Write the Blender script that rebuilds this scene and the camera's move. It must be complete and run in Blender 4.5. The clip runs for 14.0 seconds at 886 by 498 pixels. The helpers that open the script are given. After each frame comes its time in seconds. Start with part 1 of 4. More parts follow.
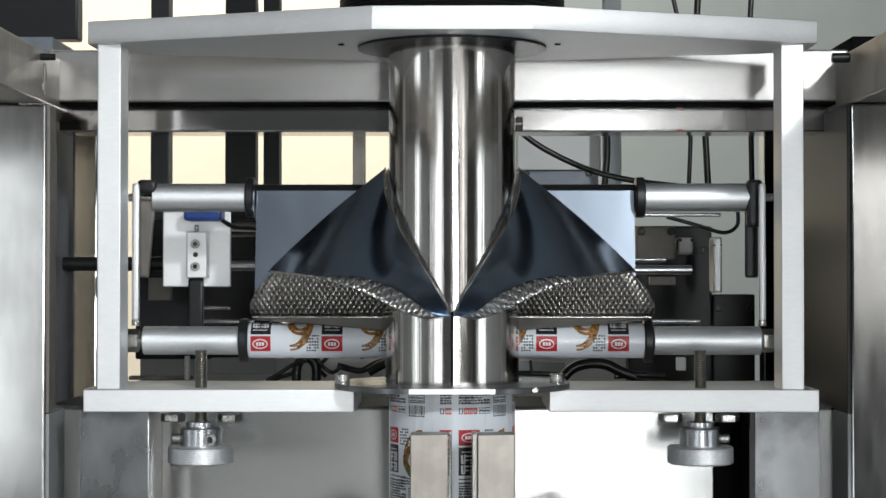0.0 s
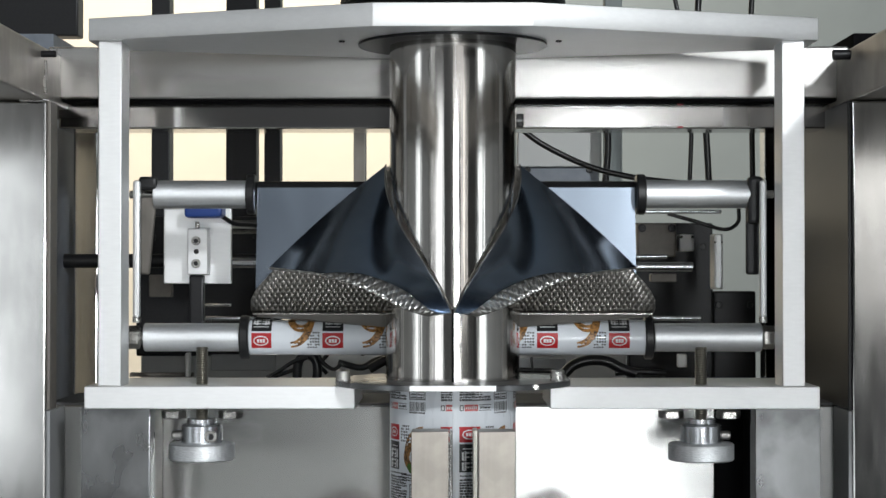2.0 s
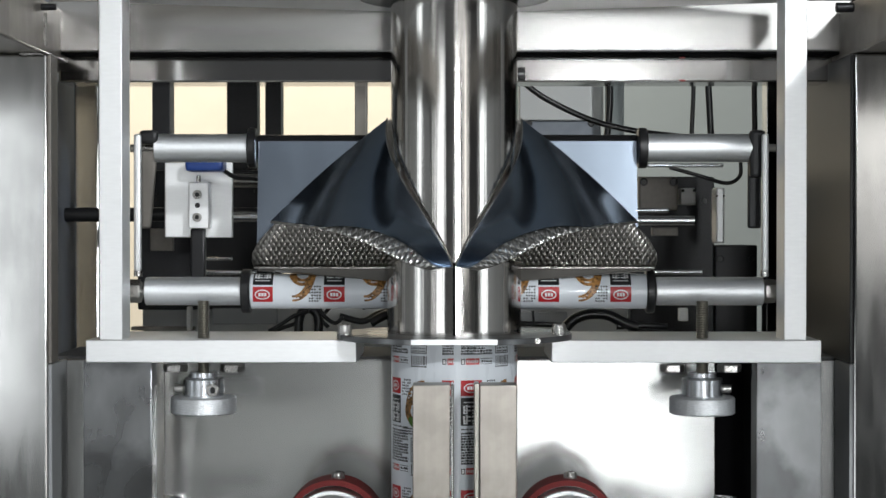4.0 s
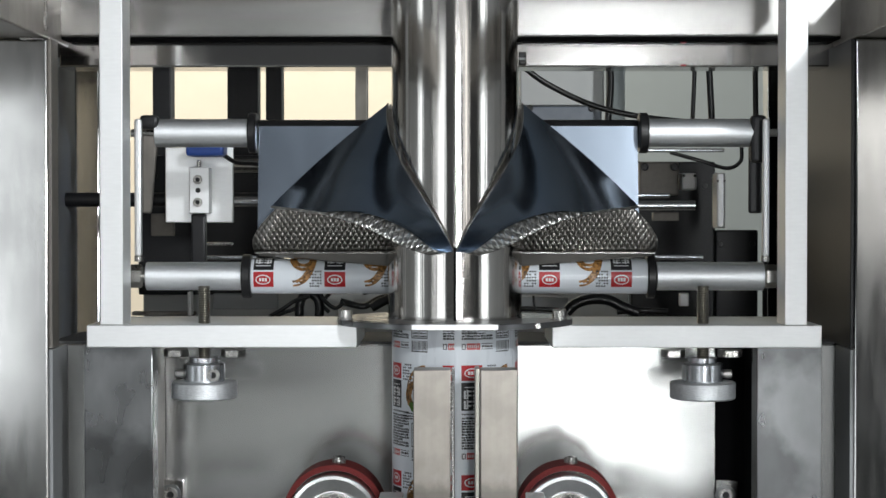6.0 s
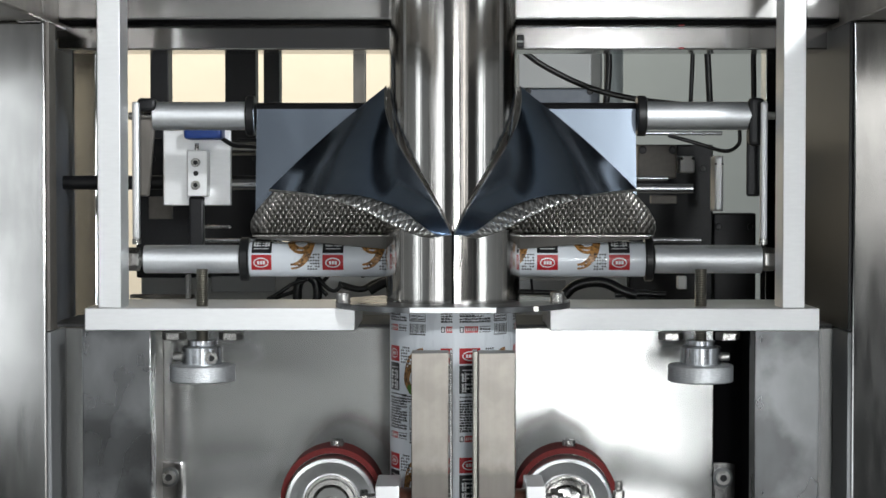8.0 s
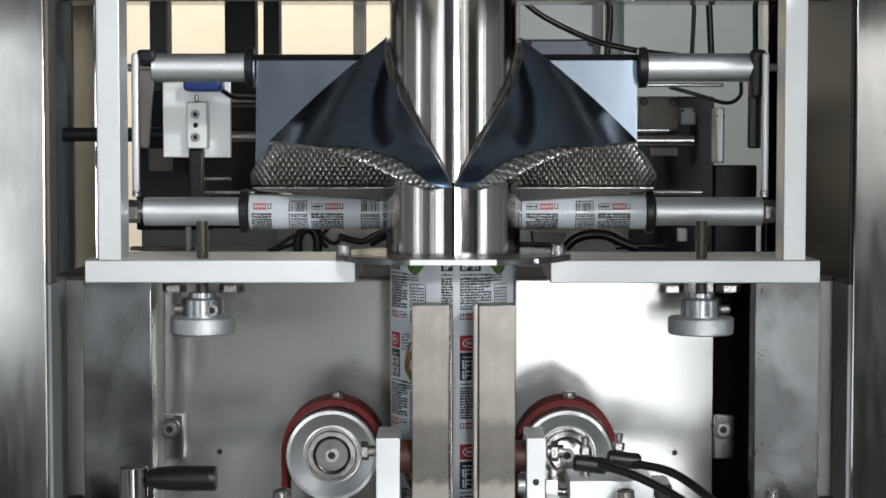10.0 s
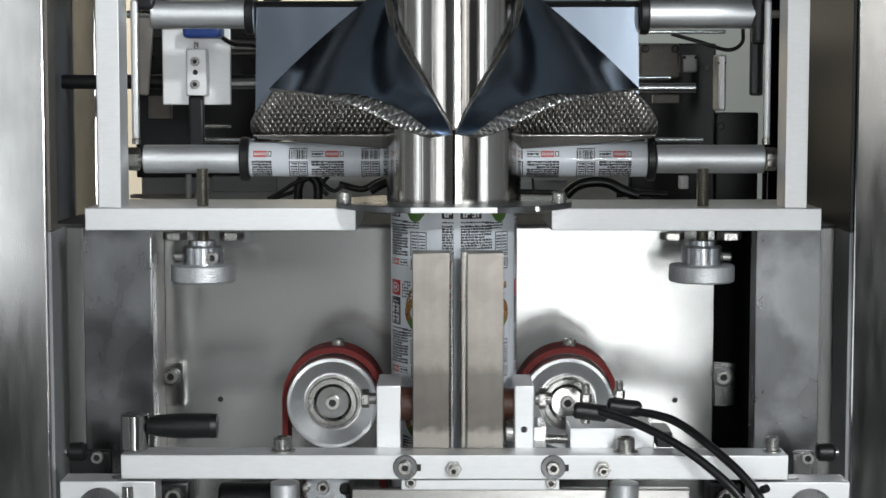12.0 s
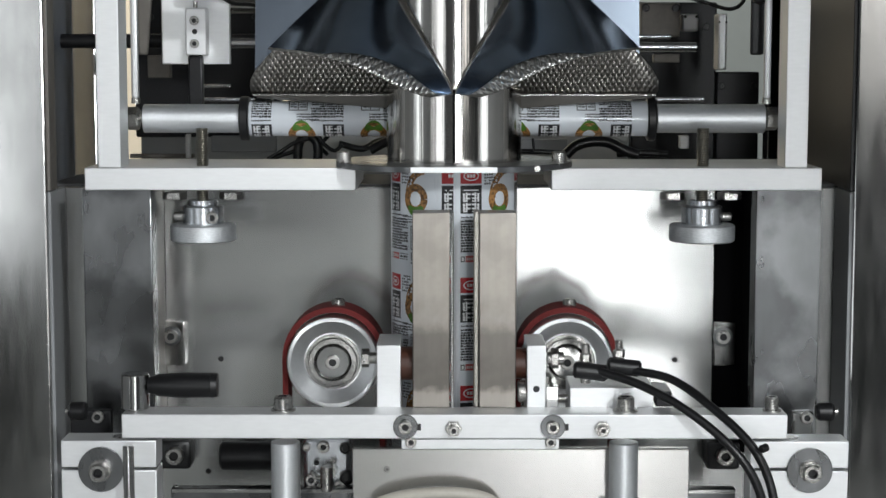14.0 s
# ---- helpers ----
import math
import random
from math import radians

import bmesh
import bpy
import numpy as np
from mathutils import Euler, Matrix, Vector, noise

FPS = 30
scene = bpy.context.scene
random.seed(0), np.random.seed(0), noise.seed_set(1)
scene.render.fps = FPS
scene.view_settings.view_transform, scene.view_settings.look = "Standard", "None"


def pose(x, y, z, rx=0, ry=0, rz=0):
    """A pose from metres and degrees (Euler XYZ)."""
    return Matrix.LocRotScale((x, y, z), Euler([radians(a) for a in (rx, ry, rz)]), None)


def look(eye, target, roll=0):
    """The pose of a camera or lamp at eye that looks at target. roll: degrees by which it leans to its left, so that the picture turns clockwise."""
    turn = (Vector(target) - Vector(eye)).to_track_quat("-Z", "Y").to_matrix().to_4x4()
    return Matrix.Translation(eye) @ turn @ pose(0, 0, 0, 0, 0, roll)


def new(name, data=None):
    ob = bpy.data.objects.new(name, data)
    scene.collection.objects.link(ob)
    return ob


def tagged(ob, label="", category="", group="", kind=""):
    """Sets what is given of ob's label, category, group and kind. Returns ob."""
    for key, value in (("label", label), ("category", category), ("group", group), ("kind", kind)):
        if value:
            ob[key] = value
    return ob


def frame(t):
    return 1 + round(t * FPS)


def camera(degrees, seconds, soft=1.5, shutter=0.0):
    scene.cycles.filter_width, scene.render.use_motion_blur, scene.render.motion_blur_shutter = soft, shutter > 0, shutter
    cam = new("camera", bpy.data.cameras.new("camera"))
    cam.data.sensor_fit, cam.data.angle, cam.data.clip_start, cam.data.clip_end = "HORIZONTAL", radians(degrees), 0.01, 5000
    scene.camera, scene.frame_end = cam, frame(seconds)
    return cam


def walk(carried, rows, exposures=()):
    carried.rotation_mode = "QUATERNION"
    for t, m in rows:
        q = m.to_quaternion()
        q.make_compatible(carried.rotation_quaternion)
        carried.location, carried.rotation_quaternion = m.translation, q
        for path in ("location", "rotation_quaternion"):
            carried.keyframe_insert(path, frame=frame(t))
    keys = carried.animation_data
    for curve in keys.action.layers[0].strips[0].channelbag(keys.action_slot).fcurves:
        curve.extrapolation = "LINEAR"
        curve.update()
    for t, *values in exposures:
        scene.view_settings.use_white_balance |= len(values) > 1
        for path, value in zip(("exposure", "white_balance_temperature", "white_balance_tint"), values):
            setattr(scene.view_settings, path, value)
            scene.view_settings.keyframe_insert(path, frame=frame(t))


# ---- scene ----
cam = camera(27.95, 14.0, 1.5, 0.5)
# seconds, dolly, yaw, pitch of the tripod head
ROWS = [
    (0, -0.0025, 0.291, 0.891), (0.5, -0.0028, 0.315, 0.853), (1, -0.0027, 0.315, 0.838), (1.5, -0.0029, 0.317, 0.832),
    (2, -0.0027, 0.317, 0.790), (2.5, -0.0024, 0.343, 0.575), (3, -0.0021, 0.363, 0.118), (3.5, -0.0017, 0.366, -0.341),
    (4, -0.0011, 0.362, -0.697), (4.6, -0.0010, 0.372, -0.99), (5.4, -0.0009, 0.382, -1.13), (6.5, -0.0008, 0.391, -1.211), (7, -0.0014, 0.403, -1.270),
    (7.5, -0.0013, 0.354, -1.464), (8, -0.0009, 0.319, -1.726), (10.5, 0.0017, 0.335, -3.789), (11, 0.0023, 0.335, -4.288),
    (11.5, 0.0025, 0.337, -4.566), (12, 0.0033, 0.353, -4.956), (12.5, 0.0036, 0.353, -5.266), (13, 0.0039, 0.345, -5.676),
    (13.5, 0.0042, 0.344, -5.991), (14, 0.0039, 0.354, -6.253),
]
walk(cam, [(t, pose(0, -1.4 + d, 1.35, 90 + pitch, 0, yaw)) for t, d, yaw, pitch in ROWS], [(0.0, -0.14), (4.0, -0.17), (8.0, -0.23), (10.5, -0.31), (14.0, -0.33)])

# -------------------------------------------------------------- light
world = bpy.data.worlds.new("hall_air")
scene.world = world
world.use_nodes = True
world.node_tree.nodes["Background"].inputs[0].default_value = (0.75, 0.85, 1.0, 1)
world.node_tree.nodes["Background"].inputs[1].default_value = 0.01


def area_lamp(name, eye, target, w, h, watts, colour=(1, 1, 1)):
    data = bpy.data.lights.new(name, "AREA")
    data.shape, data.size, data.size_y, data.energy, data.color = "RECTANGLE", w, h, watts, colour
    ob = new(name, data)
    ob.matrix_world = look(eye, target)
    return ob


area_lamp("key_window", (0.46, -3.95, 1.40), (0.1, 0.05, 1.40), 0.24, 0.70, 20, (0.95, 0.985, 1.0))
area_lamp("key_window_pane", (0.43, -3.95, 0.42), (0.43, 0.05, 0.42), 0.42, 0.76, 9.0, (0.97, 0.99, 1.0))
# Unseen fill that brightens the lower panel's left reflection.
area_lamp("low_fill", (-0.78, -3.95, 0.39), (-0.78, 0.05, 0.39), 0.9, 0.76, 0.32, (0.95, 1.0, 0.98))
# Unseen fill for the film sheet and the beams.
area_lamp("high_fill", (0.72, -3.95, 2.36), (0.72, 0.05, 2.36), 1.04, 1.12, 2.6, (0.99, 0.98, 0.97))
area_lamp("clerestory", (1.5, -3.95, 2.8), (0.0, 0.05, 1.25), 0.2, 0.2, 92, (0.94, 0.98, 1.0))
# Unseen fill added to lift the right side panel.
area_lamp("corner_fill", (1.44, -3.95, 1.60), (1.44, 0.05, 1.60), 0.55, 0.7, 2.6, (1.0, 0.98, 0.95))
area_lamp("side_window", (-1.78, -3.95, 1.30), (-1.2, 0.05, 1.30), 1.08, 1.2, 9.5, (0.93, 0.97, 1.0))
# Three unseen fills, placed to give the tube its bright streaks.
area_lamp("east_fill", (3.3, -2.6, 1.7), (0.0, 0.05, 1.3), 0.6, 1.8, 12, (0.9, 0.96, 1.0))
area_lamp("west_fill", (-3.3, -1.6, 1.8), (0.0, 0.05, 1.3), 0.6, 1.8, 8, (0.9, 0.96, 1.0))
area_lamp("strip_fill", (-2.95, -3.9, 1.7), (0.0, 0.05, 1.5), 0.16, 3.0, 4, (0.95, 0.98, 1.0))
# Unseen fills overhead: one washes the facing wall, two streak the film.
area_lamp("wall_fill", (-0.6, -3.1, 3.2), (-0.6, -3.6, 0.0), 1.6, 0.3, 14, (0.9, 0.96, 1.0))
for x in (-1.9, 1.9):
    area_lamp("ceiling_fill", (x, -2.3, 3.25), (x, -2.3001, 0.0), 0.14, 1.6, 2.5, (0.92, 0.97, 1.0))
# Unseen fill that brightens the cream wall behind the machine.
area_lamp("rear_fill", (-0.5, 1.7, 2.7), (-0.4, 3.0, 1.5), 1.8, 0.4, 52, (1.0, 0.95, 0.86))


# -------------------------------------------------------------- materials
def material(name, colour, rough=0.5, metal=0.0, vary=0.15, scale=40.0, bump=0.0, stretch=(1, 1, 1), rough_vary=0.0, coat=0.0, stain=0.0, stain_scale=14.0, wave=0.0):
    """Principled surface with blotches at one scale and grain at a second."""
    m = bpy.data.materials.new(name)
    m.use_nodes = True
    nt = m.node_tree
    n, l = nt.nodes, nt.links
    p = n["Principled BSDF"]
    p.inputs["Roughness"].default_value, p.inputs["Metallic"].default_value = rough, metal
    p.inputs["Coat Weight"].default_value = coat
    tc, mp = n.new("ShaderNodeTexCoord"), n.new("ShaderNodeMapping")
    mp.inputs["Scale"].default_value = stretch
    l.new(tc.outputs["Object"], mp.inputs["Vector"])
    big, small = n.new("ShaderNodeTexNoise"), n.new("ShaderNodeTexNoise")
    big.inputs["Scale"].default_value, big.inputs["Detail"].default_value = scale * 0.25, 4
    small.inputs["Scale"].default_value, small.inputs["Detail"].default_value = scale * 6, 3
    l.new(tc.outputs["Object"], big.inputs["Vector"])
    l.new(mp.outputs["Vector"], small.inputs["Vector"])
    mix = n.new("ShaderNodeMath")
    mix.operation = "MULTIPLY_ADD"
    mix.inputs[1].default_value = 0.45
    l.new(small.outputs["Fac"], mix.inputs[0])
    half = n.new("ShaderNodeMath")
    half.operation = "MULTIPLY"
    half.inputs[1].default_value = 0.55
    l.new(big.outputs["Fac"], half.inputs[0])
    l.new(half.outputs[0], mix.inputs[2])
    ramp = n.new("ShaderNodeMapRange")
    ramp.inputs["From Min"].default_value, ramp.inputs["From Max"].default_value = 0.3, 0.7
    ramp.inputs["To Min"].default_value, ramp.inputs["To Max"].default_value = 1 - vary, 1 + vary * 0.4
    l.new(mix.outputs[0], ramp.inputs["Value"])
    tint = n.new("ShaderNodeVectorMath")
    tint.operation = "SCALE"
    tint.inputs[0].default_value = colour
    l.new(ramp.outputs[0], tint.inputs["Scale"])
    if stain:
        blot, cut, dim = n.new("ShaderNodeTexNoise"), n.new("ShaderNodeMapRange"), n.new("ShaderNodeVectorMath")
        blot.inputs["Scale"].default_value, blot.inputs["Detail"].default_value = stain_scale, 6
        cut.inputs["From Min"].default_value, cut.inputs["From Max"].default_value = 0.46, 0.60
        cut.inputs["To Min"].default_value, cut.inputs["To Max"].default_value = 1.0, 1.0 - stain
        dim.operation = "SCALE"
        l.new(tc.outputs["Object"], blot.inputs["Vector"])
        l.new(blot.outputs["Fac"], cut.inputs["Value"])
        l.new(tint.outputs[0], dim.inputs[0])
        l.new(cut.outputs[0], dim.inputs["Scale"])
        tint = dim
    l.new(tint.outputs[0], p.inputs["Base Color"])
    if rough_vary:
        rr = n.new("ShaderNodeMapRange")
        rr.inputs["From Min"].default_value, rr.inputs["From Max"].default_value = 0.3, 0.7
        rr.inputs["To Min"].default_value, rr.inputs["To Max"].default_value = max(0.03, rough - rough_vary), rough + rough_vary
        l.new(mix.outputs[0], rr.inputs["Value"])
        l.new(rr.outputs[0], p.inputs["Roughness"])
    if bump:
        b = n.new("ShaderNodeBump")
        b.inputs["Strength"].default_value, b.inputs["Distance"].default_value = bump, 0.001
        l.new(small.outputs["Fac"], b.inputs["Height"])
        l.new(b.outputs[0], p.inputs["Normal"])
    if wave:
        # gentle dents left by hand grinding
        dent, w = n.new("ShaderNodeTexNoise"), n.new("ShaderNodeBump")
        dent.inputs["Scale"].default_value, dent.inputs["Detail"].default_value = 16.0, 3
        w.inputs["Strength"].default_value, w.inputs["Distance"].default_value = wave, 0.004
        l.new(tc.outputs["Object"], dent.inputs["Vector"])
        l.new(dent.outputs["Fac"], w.inputs["Height"])
        l.new(w.outputs[0], p.inputs["Normal"])
    return m


SIDE = material("brushed_side_sheet", (0.54, 0.54, 0.53), 0.13, 1, 0.3, 20, 0.0, (1, 1, 0.15), 0.05, 0.0, 0.3, 5.0)
RIMSTEEL = material("dull_rim_steel", (0.22, 0.21, 0.195), 0.4, 0.8, 0.2, 30, 0.0, (0.2, 1, 1), 0.05)
WORN = material("worn_column_steel", (0.24, 0.245, 0.25), 0.29, 0.97, 0.4, 28, 0.0, (0.25, 0.25, 0.12), 0.13, 0.0, 0.42, 15.0, 0.2)
SPUN = material("spun_aluminium", (0.90, 0.92, 0.94), 0.46, 1, 0.08, 60, 0.03, (1, 1, 1), 0.04)
DISC = material("lathe_turned_disc", (0.92, 0.93, 0.94), 0.34, 1.0, 0.08, 60, 0.02, (1, 1, 1), 0.04)
tangent = DISC.node_tree.nodes.new("ShaderNodeTangent")
tangent.direction_type, tangent.axis = "RADIAL", "Y"
DISC.node_tree.nodes["Principled BSDF"].inputs["Anisotropic"].default_value = 0.75
DISC.node_tree.links.new(tangent.outputs[0], DISC.node_tree.nodes["Principled BSDF"].inputs["Tangent"])
STEEL = material("brushed_stainless_steel", (0.56, 0.56, 0.55), 0.15, 1, 0.25, 30, 0.02, (1, 1, 0.06), 0.05)
PANEL = material("satin_stainless_sheet", (0.56, 0.565, 0.555), 0.195, 0.83, 0.1, 14, 0.0, (0.06, 1, 1), 0.015)
GROUND = material("ground_stainless_bar", (0.325, 0.30, 0.27), 0.40, 0.6, 0.4, 34, 0.0, (0.5, 0.5, 0.06), 0.08, 0.0, 0.34, 12.0)
POLISHED = material("polished_stainless_tube", (0.66, 0.64, 0.61), 0.11, 1, 0.2, 60, 0.16, (1, 1, 0.004), 0.03)
ALU = material("bead_blasted_aluminium", (0.95, 0.955, 0.96), 0.54, 1.0, 0.06, 80, 0.06, (0.2, 1, 1), 0.05)
TURNED = material("turned_aluminium", (0.66, 0.68, 0.71), 0.26, 1, 0.08, 60, 0.0, (0.05, 1, 1), 0.02)
BOLT = material("zinc_plated_steel", (0.52, 0.51, 0.49), 0.28, 1, 0.25, 200, 0.1, (1, 1, 1), 0.1)
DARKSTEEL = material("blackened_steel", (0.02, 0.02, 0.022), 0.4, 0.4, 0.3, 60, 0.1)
BLACK = material("black_plastic", (0.012, 0.012, 0.013), 0.35, 0, 0.3, 120, 0.1)
RUBBER = material("black_rubber_hose", (0.010, 0.010, 0.011), 0.3, 0, 0.2, 120, 0.05)
RED = material("red_silicone_belt", (0.16, 0.010, 0.009), 0.75, 0, 0.25, 120, 0.1)
BROWN = material("brown_bakelite_insulator", (0.09, 0.035, 0.022), 0.4, 0, 0.3, 80, 0.1)
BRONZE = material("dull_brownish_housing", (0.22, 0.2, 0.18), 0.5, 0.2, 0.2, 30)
BLUEGREY = material("blue_grey_painted_sheet", (0.24, 0.27, 0.32), 0.4, 0, 0.3, 10, 0.0, (1, 1, 1), 0.05)
KNURL = material("knurled_aluminium", (0.90, 0.92, 0.94), 0.5, 1, 0.25, 130, 0.6, (0.35, 0.35, 1.4), 0.05)
SPINDLE = material("oiled_steel_thread", (0.36, 0.345, 0.31), 0.35, 1, 0.3, 100)
# Black without sheen; several parts in it stand in for shade.
MATTE = material("matte_black_shade", (0.008, 0.008, 0.009), 0.95, 0, 0.2, 60)
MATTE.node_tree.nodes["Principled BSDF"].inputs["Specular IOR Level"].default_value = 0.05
BEAM = material("brushed_beam_sheet", (0.53, 0.52, 0.505), 0.25, 0.94, 0.08, 14, 0.0, (0.06, 1, 1), 0.02)
LOWBEAM = material("bright_drawn_beam", (0.52, 0.51, 0.50), 0.10, 1, 0.08, 14, 0.0, (0.06, 1, 1), 0.02)
BLUE = material("blue_plastic_sensor", (0.02, 0.07, 0.32), 0.4, 0, 0.2, 80)
FILMBACK = material("satin_silver_film", (0.30, 0.35, 0.42), 0.24, 1.0, 0.08, 12, 0.0, (1, 1, 0.3), 0.02)
WHITEFILM = material("printed_white_film", (0.78, 0.82, 0.87), 0.3, 0, 0.05, 25, 0.03, (1, 1, 0.2), 0.05, 0.3)
INKRED = material("red_print", (0.48, 0.015, 0.02), 0.3, 0, 0.1, 60)
INKPINK = material("pale_red_print", (0.6, 0.12, 0.12), 0.3, 0, 0.1, 60)
INKBLACK = material("black_print", (0.015, 0.015, 0.017), 0.3, 0, 0.1, 60)
INKWHITE = material("white_print", (0.78, 0.79, 0.8), 0.3, 0, 0.05, 60)
INKGREY = material("black_text_print", (0.014, 0.014, 0.016), 0.3, 0, 0.1, 60)
INKTAN = material("roasted_grain_print", (0.50, 0.25, 0.08), 0.3, 0, 0.6, 120, 0.0, (1, 1, 1), 0.0, 0.0, 0.75, 420.0)
INKGREEN = material("leaf_green_print", (0.10, 0.24, 0.03), 0.3, 0, 0.8, 260)
CREAM = material("cream_painted_wall", (0.80, 0.72, 0.58), 0.7, 0, 0.08, 2, 0.05)
GREYWALL = material("pale_grey_wall", (0.26, 0.29, 0.29), 0.7, 0, 0.08, 2, 0.05)
WHITEWALL = material("white_hall_wall", (0.75, 0.76, 0.75), 0.7, 0, 0.08, 2, 0.05)
DARKWALL = material("grey_machine_hall_wall", (0.40, 0.41, 0.42), 0.7, 0, 0.2, 2, 0.05)
DADO = material("pale_grey_reflection_band", (0.78, 0.79, 0.79), 0.6, 0, 0.1, 2, 0.05)
SLATE = material("dark_slate_reflection_band", (0.035, 0.038, 0.042), 0.6, 0, 0.2, 2, 0.05)
HALLGREY = material("dim_grey_hall_paint", (0.14, 0.14, 0.145), 0.7, 0, 0.2, 2, 0.05)
CONCRETE = material("grey_concrete_floor", (0.25, 0.25, 0.24), 0.6, 0, 0.25, 4, 0.1)
IVORY = material("ivory_cast_handle", (0.66, 0.62, 0.54), 0.4, 0, 0.12, 60, 0.05)


def embossed(name, colour, relief):
    """Stainless sheet with a raised diamond pads about 4 mm apart, laid out along its own surface."""
    m = material(name, colour, 0.29, 1, 0.12, 60)
    n, l = m.node_tree.nodes, m.node_tree.links
    uv, sep = n.new("ShaderNodeUVMap"), n.new("ShaderNodeSeparateXYZ")
    l.new(uv.outputs[0], sep.inputs[0])

    def op(kind, a, b=None):
        node = n.new("ShaderNodeMath")
        node.operation = kind
        for i, v in enumerate((a, b)):
            if isinstance(v, (int, float)):
                node.inputs[i].default_value = v
            elif v is not None:
                l.new(v, node.inputs[i])
        return node.outputs[0]
    u, v = op("MULTIPLY", sep.outputs[0], 675.0), op("MULTIPLY", sep.outputs[1], 425.0)
    h = op("MULTIPLY", op("SINE", op("ADD", u, v)), op("SINE", op("SUBTRACT", u, v)))
    b = n.new("ShaderNodeBump")
    b.inputs["Strength"].default_value, b.inputs["Distance"].default_value = 0.75, relief
    l.new(op("ABSOLUTE", h), b.inputs["Height"])
    l.new(b.outputs[0], n["Principled BSDF"].inputs["Normal"])
    return m


# One sheet in two tones: the wings' brighter reflection is in the colour.
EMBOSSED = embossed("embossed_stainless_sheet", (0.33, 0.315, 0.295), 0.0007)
EMBOSSED_LIP = embossed("lit_embossed_sheet", (0.70, 0.69, 0.67), 0.0014)


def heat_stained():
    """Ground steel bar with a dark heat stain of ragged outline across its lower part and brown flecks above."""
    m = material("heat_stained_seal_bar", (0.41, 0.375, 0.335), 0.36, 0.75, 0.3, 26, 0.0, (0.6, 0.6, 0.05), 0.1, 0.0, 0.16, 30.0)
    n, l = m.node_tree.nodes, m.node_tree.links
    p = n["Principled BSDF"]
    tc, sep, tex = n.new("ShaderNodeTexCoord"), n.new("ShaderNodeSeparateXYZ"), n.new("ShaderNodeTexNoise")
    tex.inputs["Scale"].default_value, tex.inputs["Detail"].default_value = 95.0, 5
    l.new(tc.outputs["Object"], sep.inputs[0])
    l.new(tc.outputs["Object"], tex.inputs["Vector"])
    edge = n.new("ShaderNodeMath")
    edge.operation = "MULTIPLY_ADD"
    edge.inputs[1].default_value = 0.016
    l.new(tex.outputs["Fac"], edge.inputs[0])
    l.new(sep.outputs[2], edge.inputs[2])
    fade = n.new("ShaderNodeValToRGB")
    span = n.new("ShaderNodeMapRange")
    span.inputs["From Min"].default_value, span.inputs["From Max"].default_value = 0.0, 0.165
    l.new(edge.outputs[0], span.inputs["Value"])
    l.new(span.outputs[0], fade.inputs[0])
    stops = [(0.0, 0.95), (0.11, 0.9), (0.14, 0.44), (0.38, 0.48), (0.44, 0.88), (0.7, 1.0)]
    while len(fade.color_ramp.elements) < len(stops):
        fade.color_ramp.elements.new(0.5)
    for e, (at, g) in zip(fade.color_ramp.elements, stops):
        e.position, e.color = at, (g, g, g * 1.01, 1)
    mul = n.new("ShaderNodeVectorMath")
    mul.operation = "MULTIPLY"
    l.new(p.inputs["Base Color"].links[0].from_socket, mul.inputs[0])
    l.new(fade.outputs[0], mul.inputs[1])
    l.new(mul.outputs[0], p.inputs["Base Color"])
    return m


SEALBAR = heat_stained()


def streaked_film():
    """Metallised film with faint drawn streaks that run from the tube to the lip."""
    m = material("metallised_film_inside", (0.245, 0.305, 0.39), 0.19, 1, 0.15, 16, 0.0, (1, 1, 0.3), 0.04)
    n, l = m.node_tree.nodes, m.node_tree.links
    uv, mp, tex, b = n.new("ShaderNodeUVMap"), n.new("ShaderNodeMapping"), n.new("ShaderNodeTexNoise"), n.new("ShaderNodeBump")
    mp.inputs["Scale"].default_value = (40, 0.0, 1)
    tex.inputs["Scale"].default_value, tex.inputs["Detail"].default_value = 1.0, 0
    b.inputs["Strength"].default_value, b.inputs["Distance"].default_value = 0.45, 0.006
    l.new(uv.outputs[0], mp.inputs["Vector"])
    l.new(mp.outputs[0], tex.inputs["Vector"])
    l.new(tex.outputs["Fac"], b.inputs["Height"])
    l.new(b.outputs[0], n["Principled BSDF"].inputs["Normal"])
    return m


SILVERFILM = streaked_film()

# -------------------------------------------------------------- building helpers
ORIGIN = {}


def finish(name, bm, mat, smooth=True):
    bmesh.ops.remove_doubles(bm, verts=bm.verts, dist=1e-6)
    bmesh.ops.recalc_face_normals(bm, faces=bm.faces)
    me = bpy.data.meshes.new(name)
    bm.to_mesh(me)
    bm.free()
    me.materials.append(mat)
    if any(p.material_index == 1 for p in me.polygons):
        me.materials.append(BLACK)
    if smooth:
        me.shade_smooth()
        me.set_sharp_from_angle(angle=radians(20))
    return me


def root(name, at, label, category, group="", kind=""):
    ob = new(name)
    ob.empty_display_size = 0.02
    ob.location = at
    ORIGIN[ob] = Vector(at)
    return tagged(ob, label, category, group, kind)


def part(name, bm, mat, parent, label=""):
    o = ORIGIN[parent]
    bmesh.ops.translate(bm, verts=bm.verts, vec=-o)
    ob = new(name, finish(name, bm, mat))
    ob.parent = parent
    ORIGIN[ob] = o
    return tagged(ob, label)


def thing(name, bm, mat, label, category, group="", kind=""):
    ob = new(name, finish(name, bm, mat))
    ORIGIN[ob] = Vector((0, 0, 0))
    return tagged(ob, label, category, group, kind)


def structure(name, bm, mat, label):
    return thing(name, bm, mat, label, "structure", "", "structure")


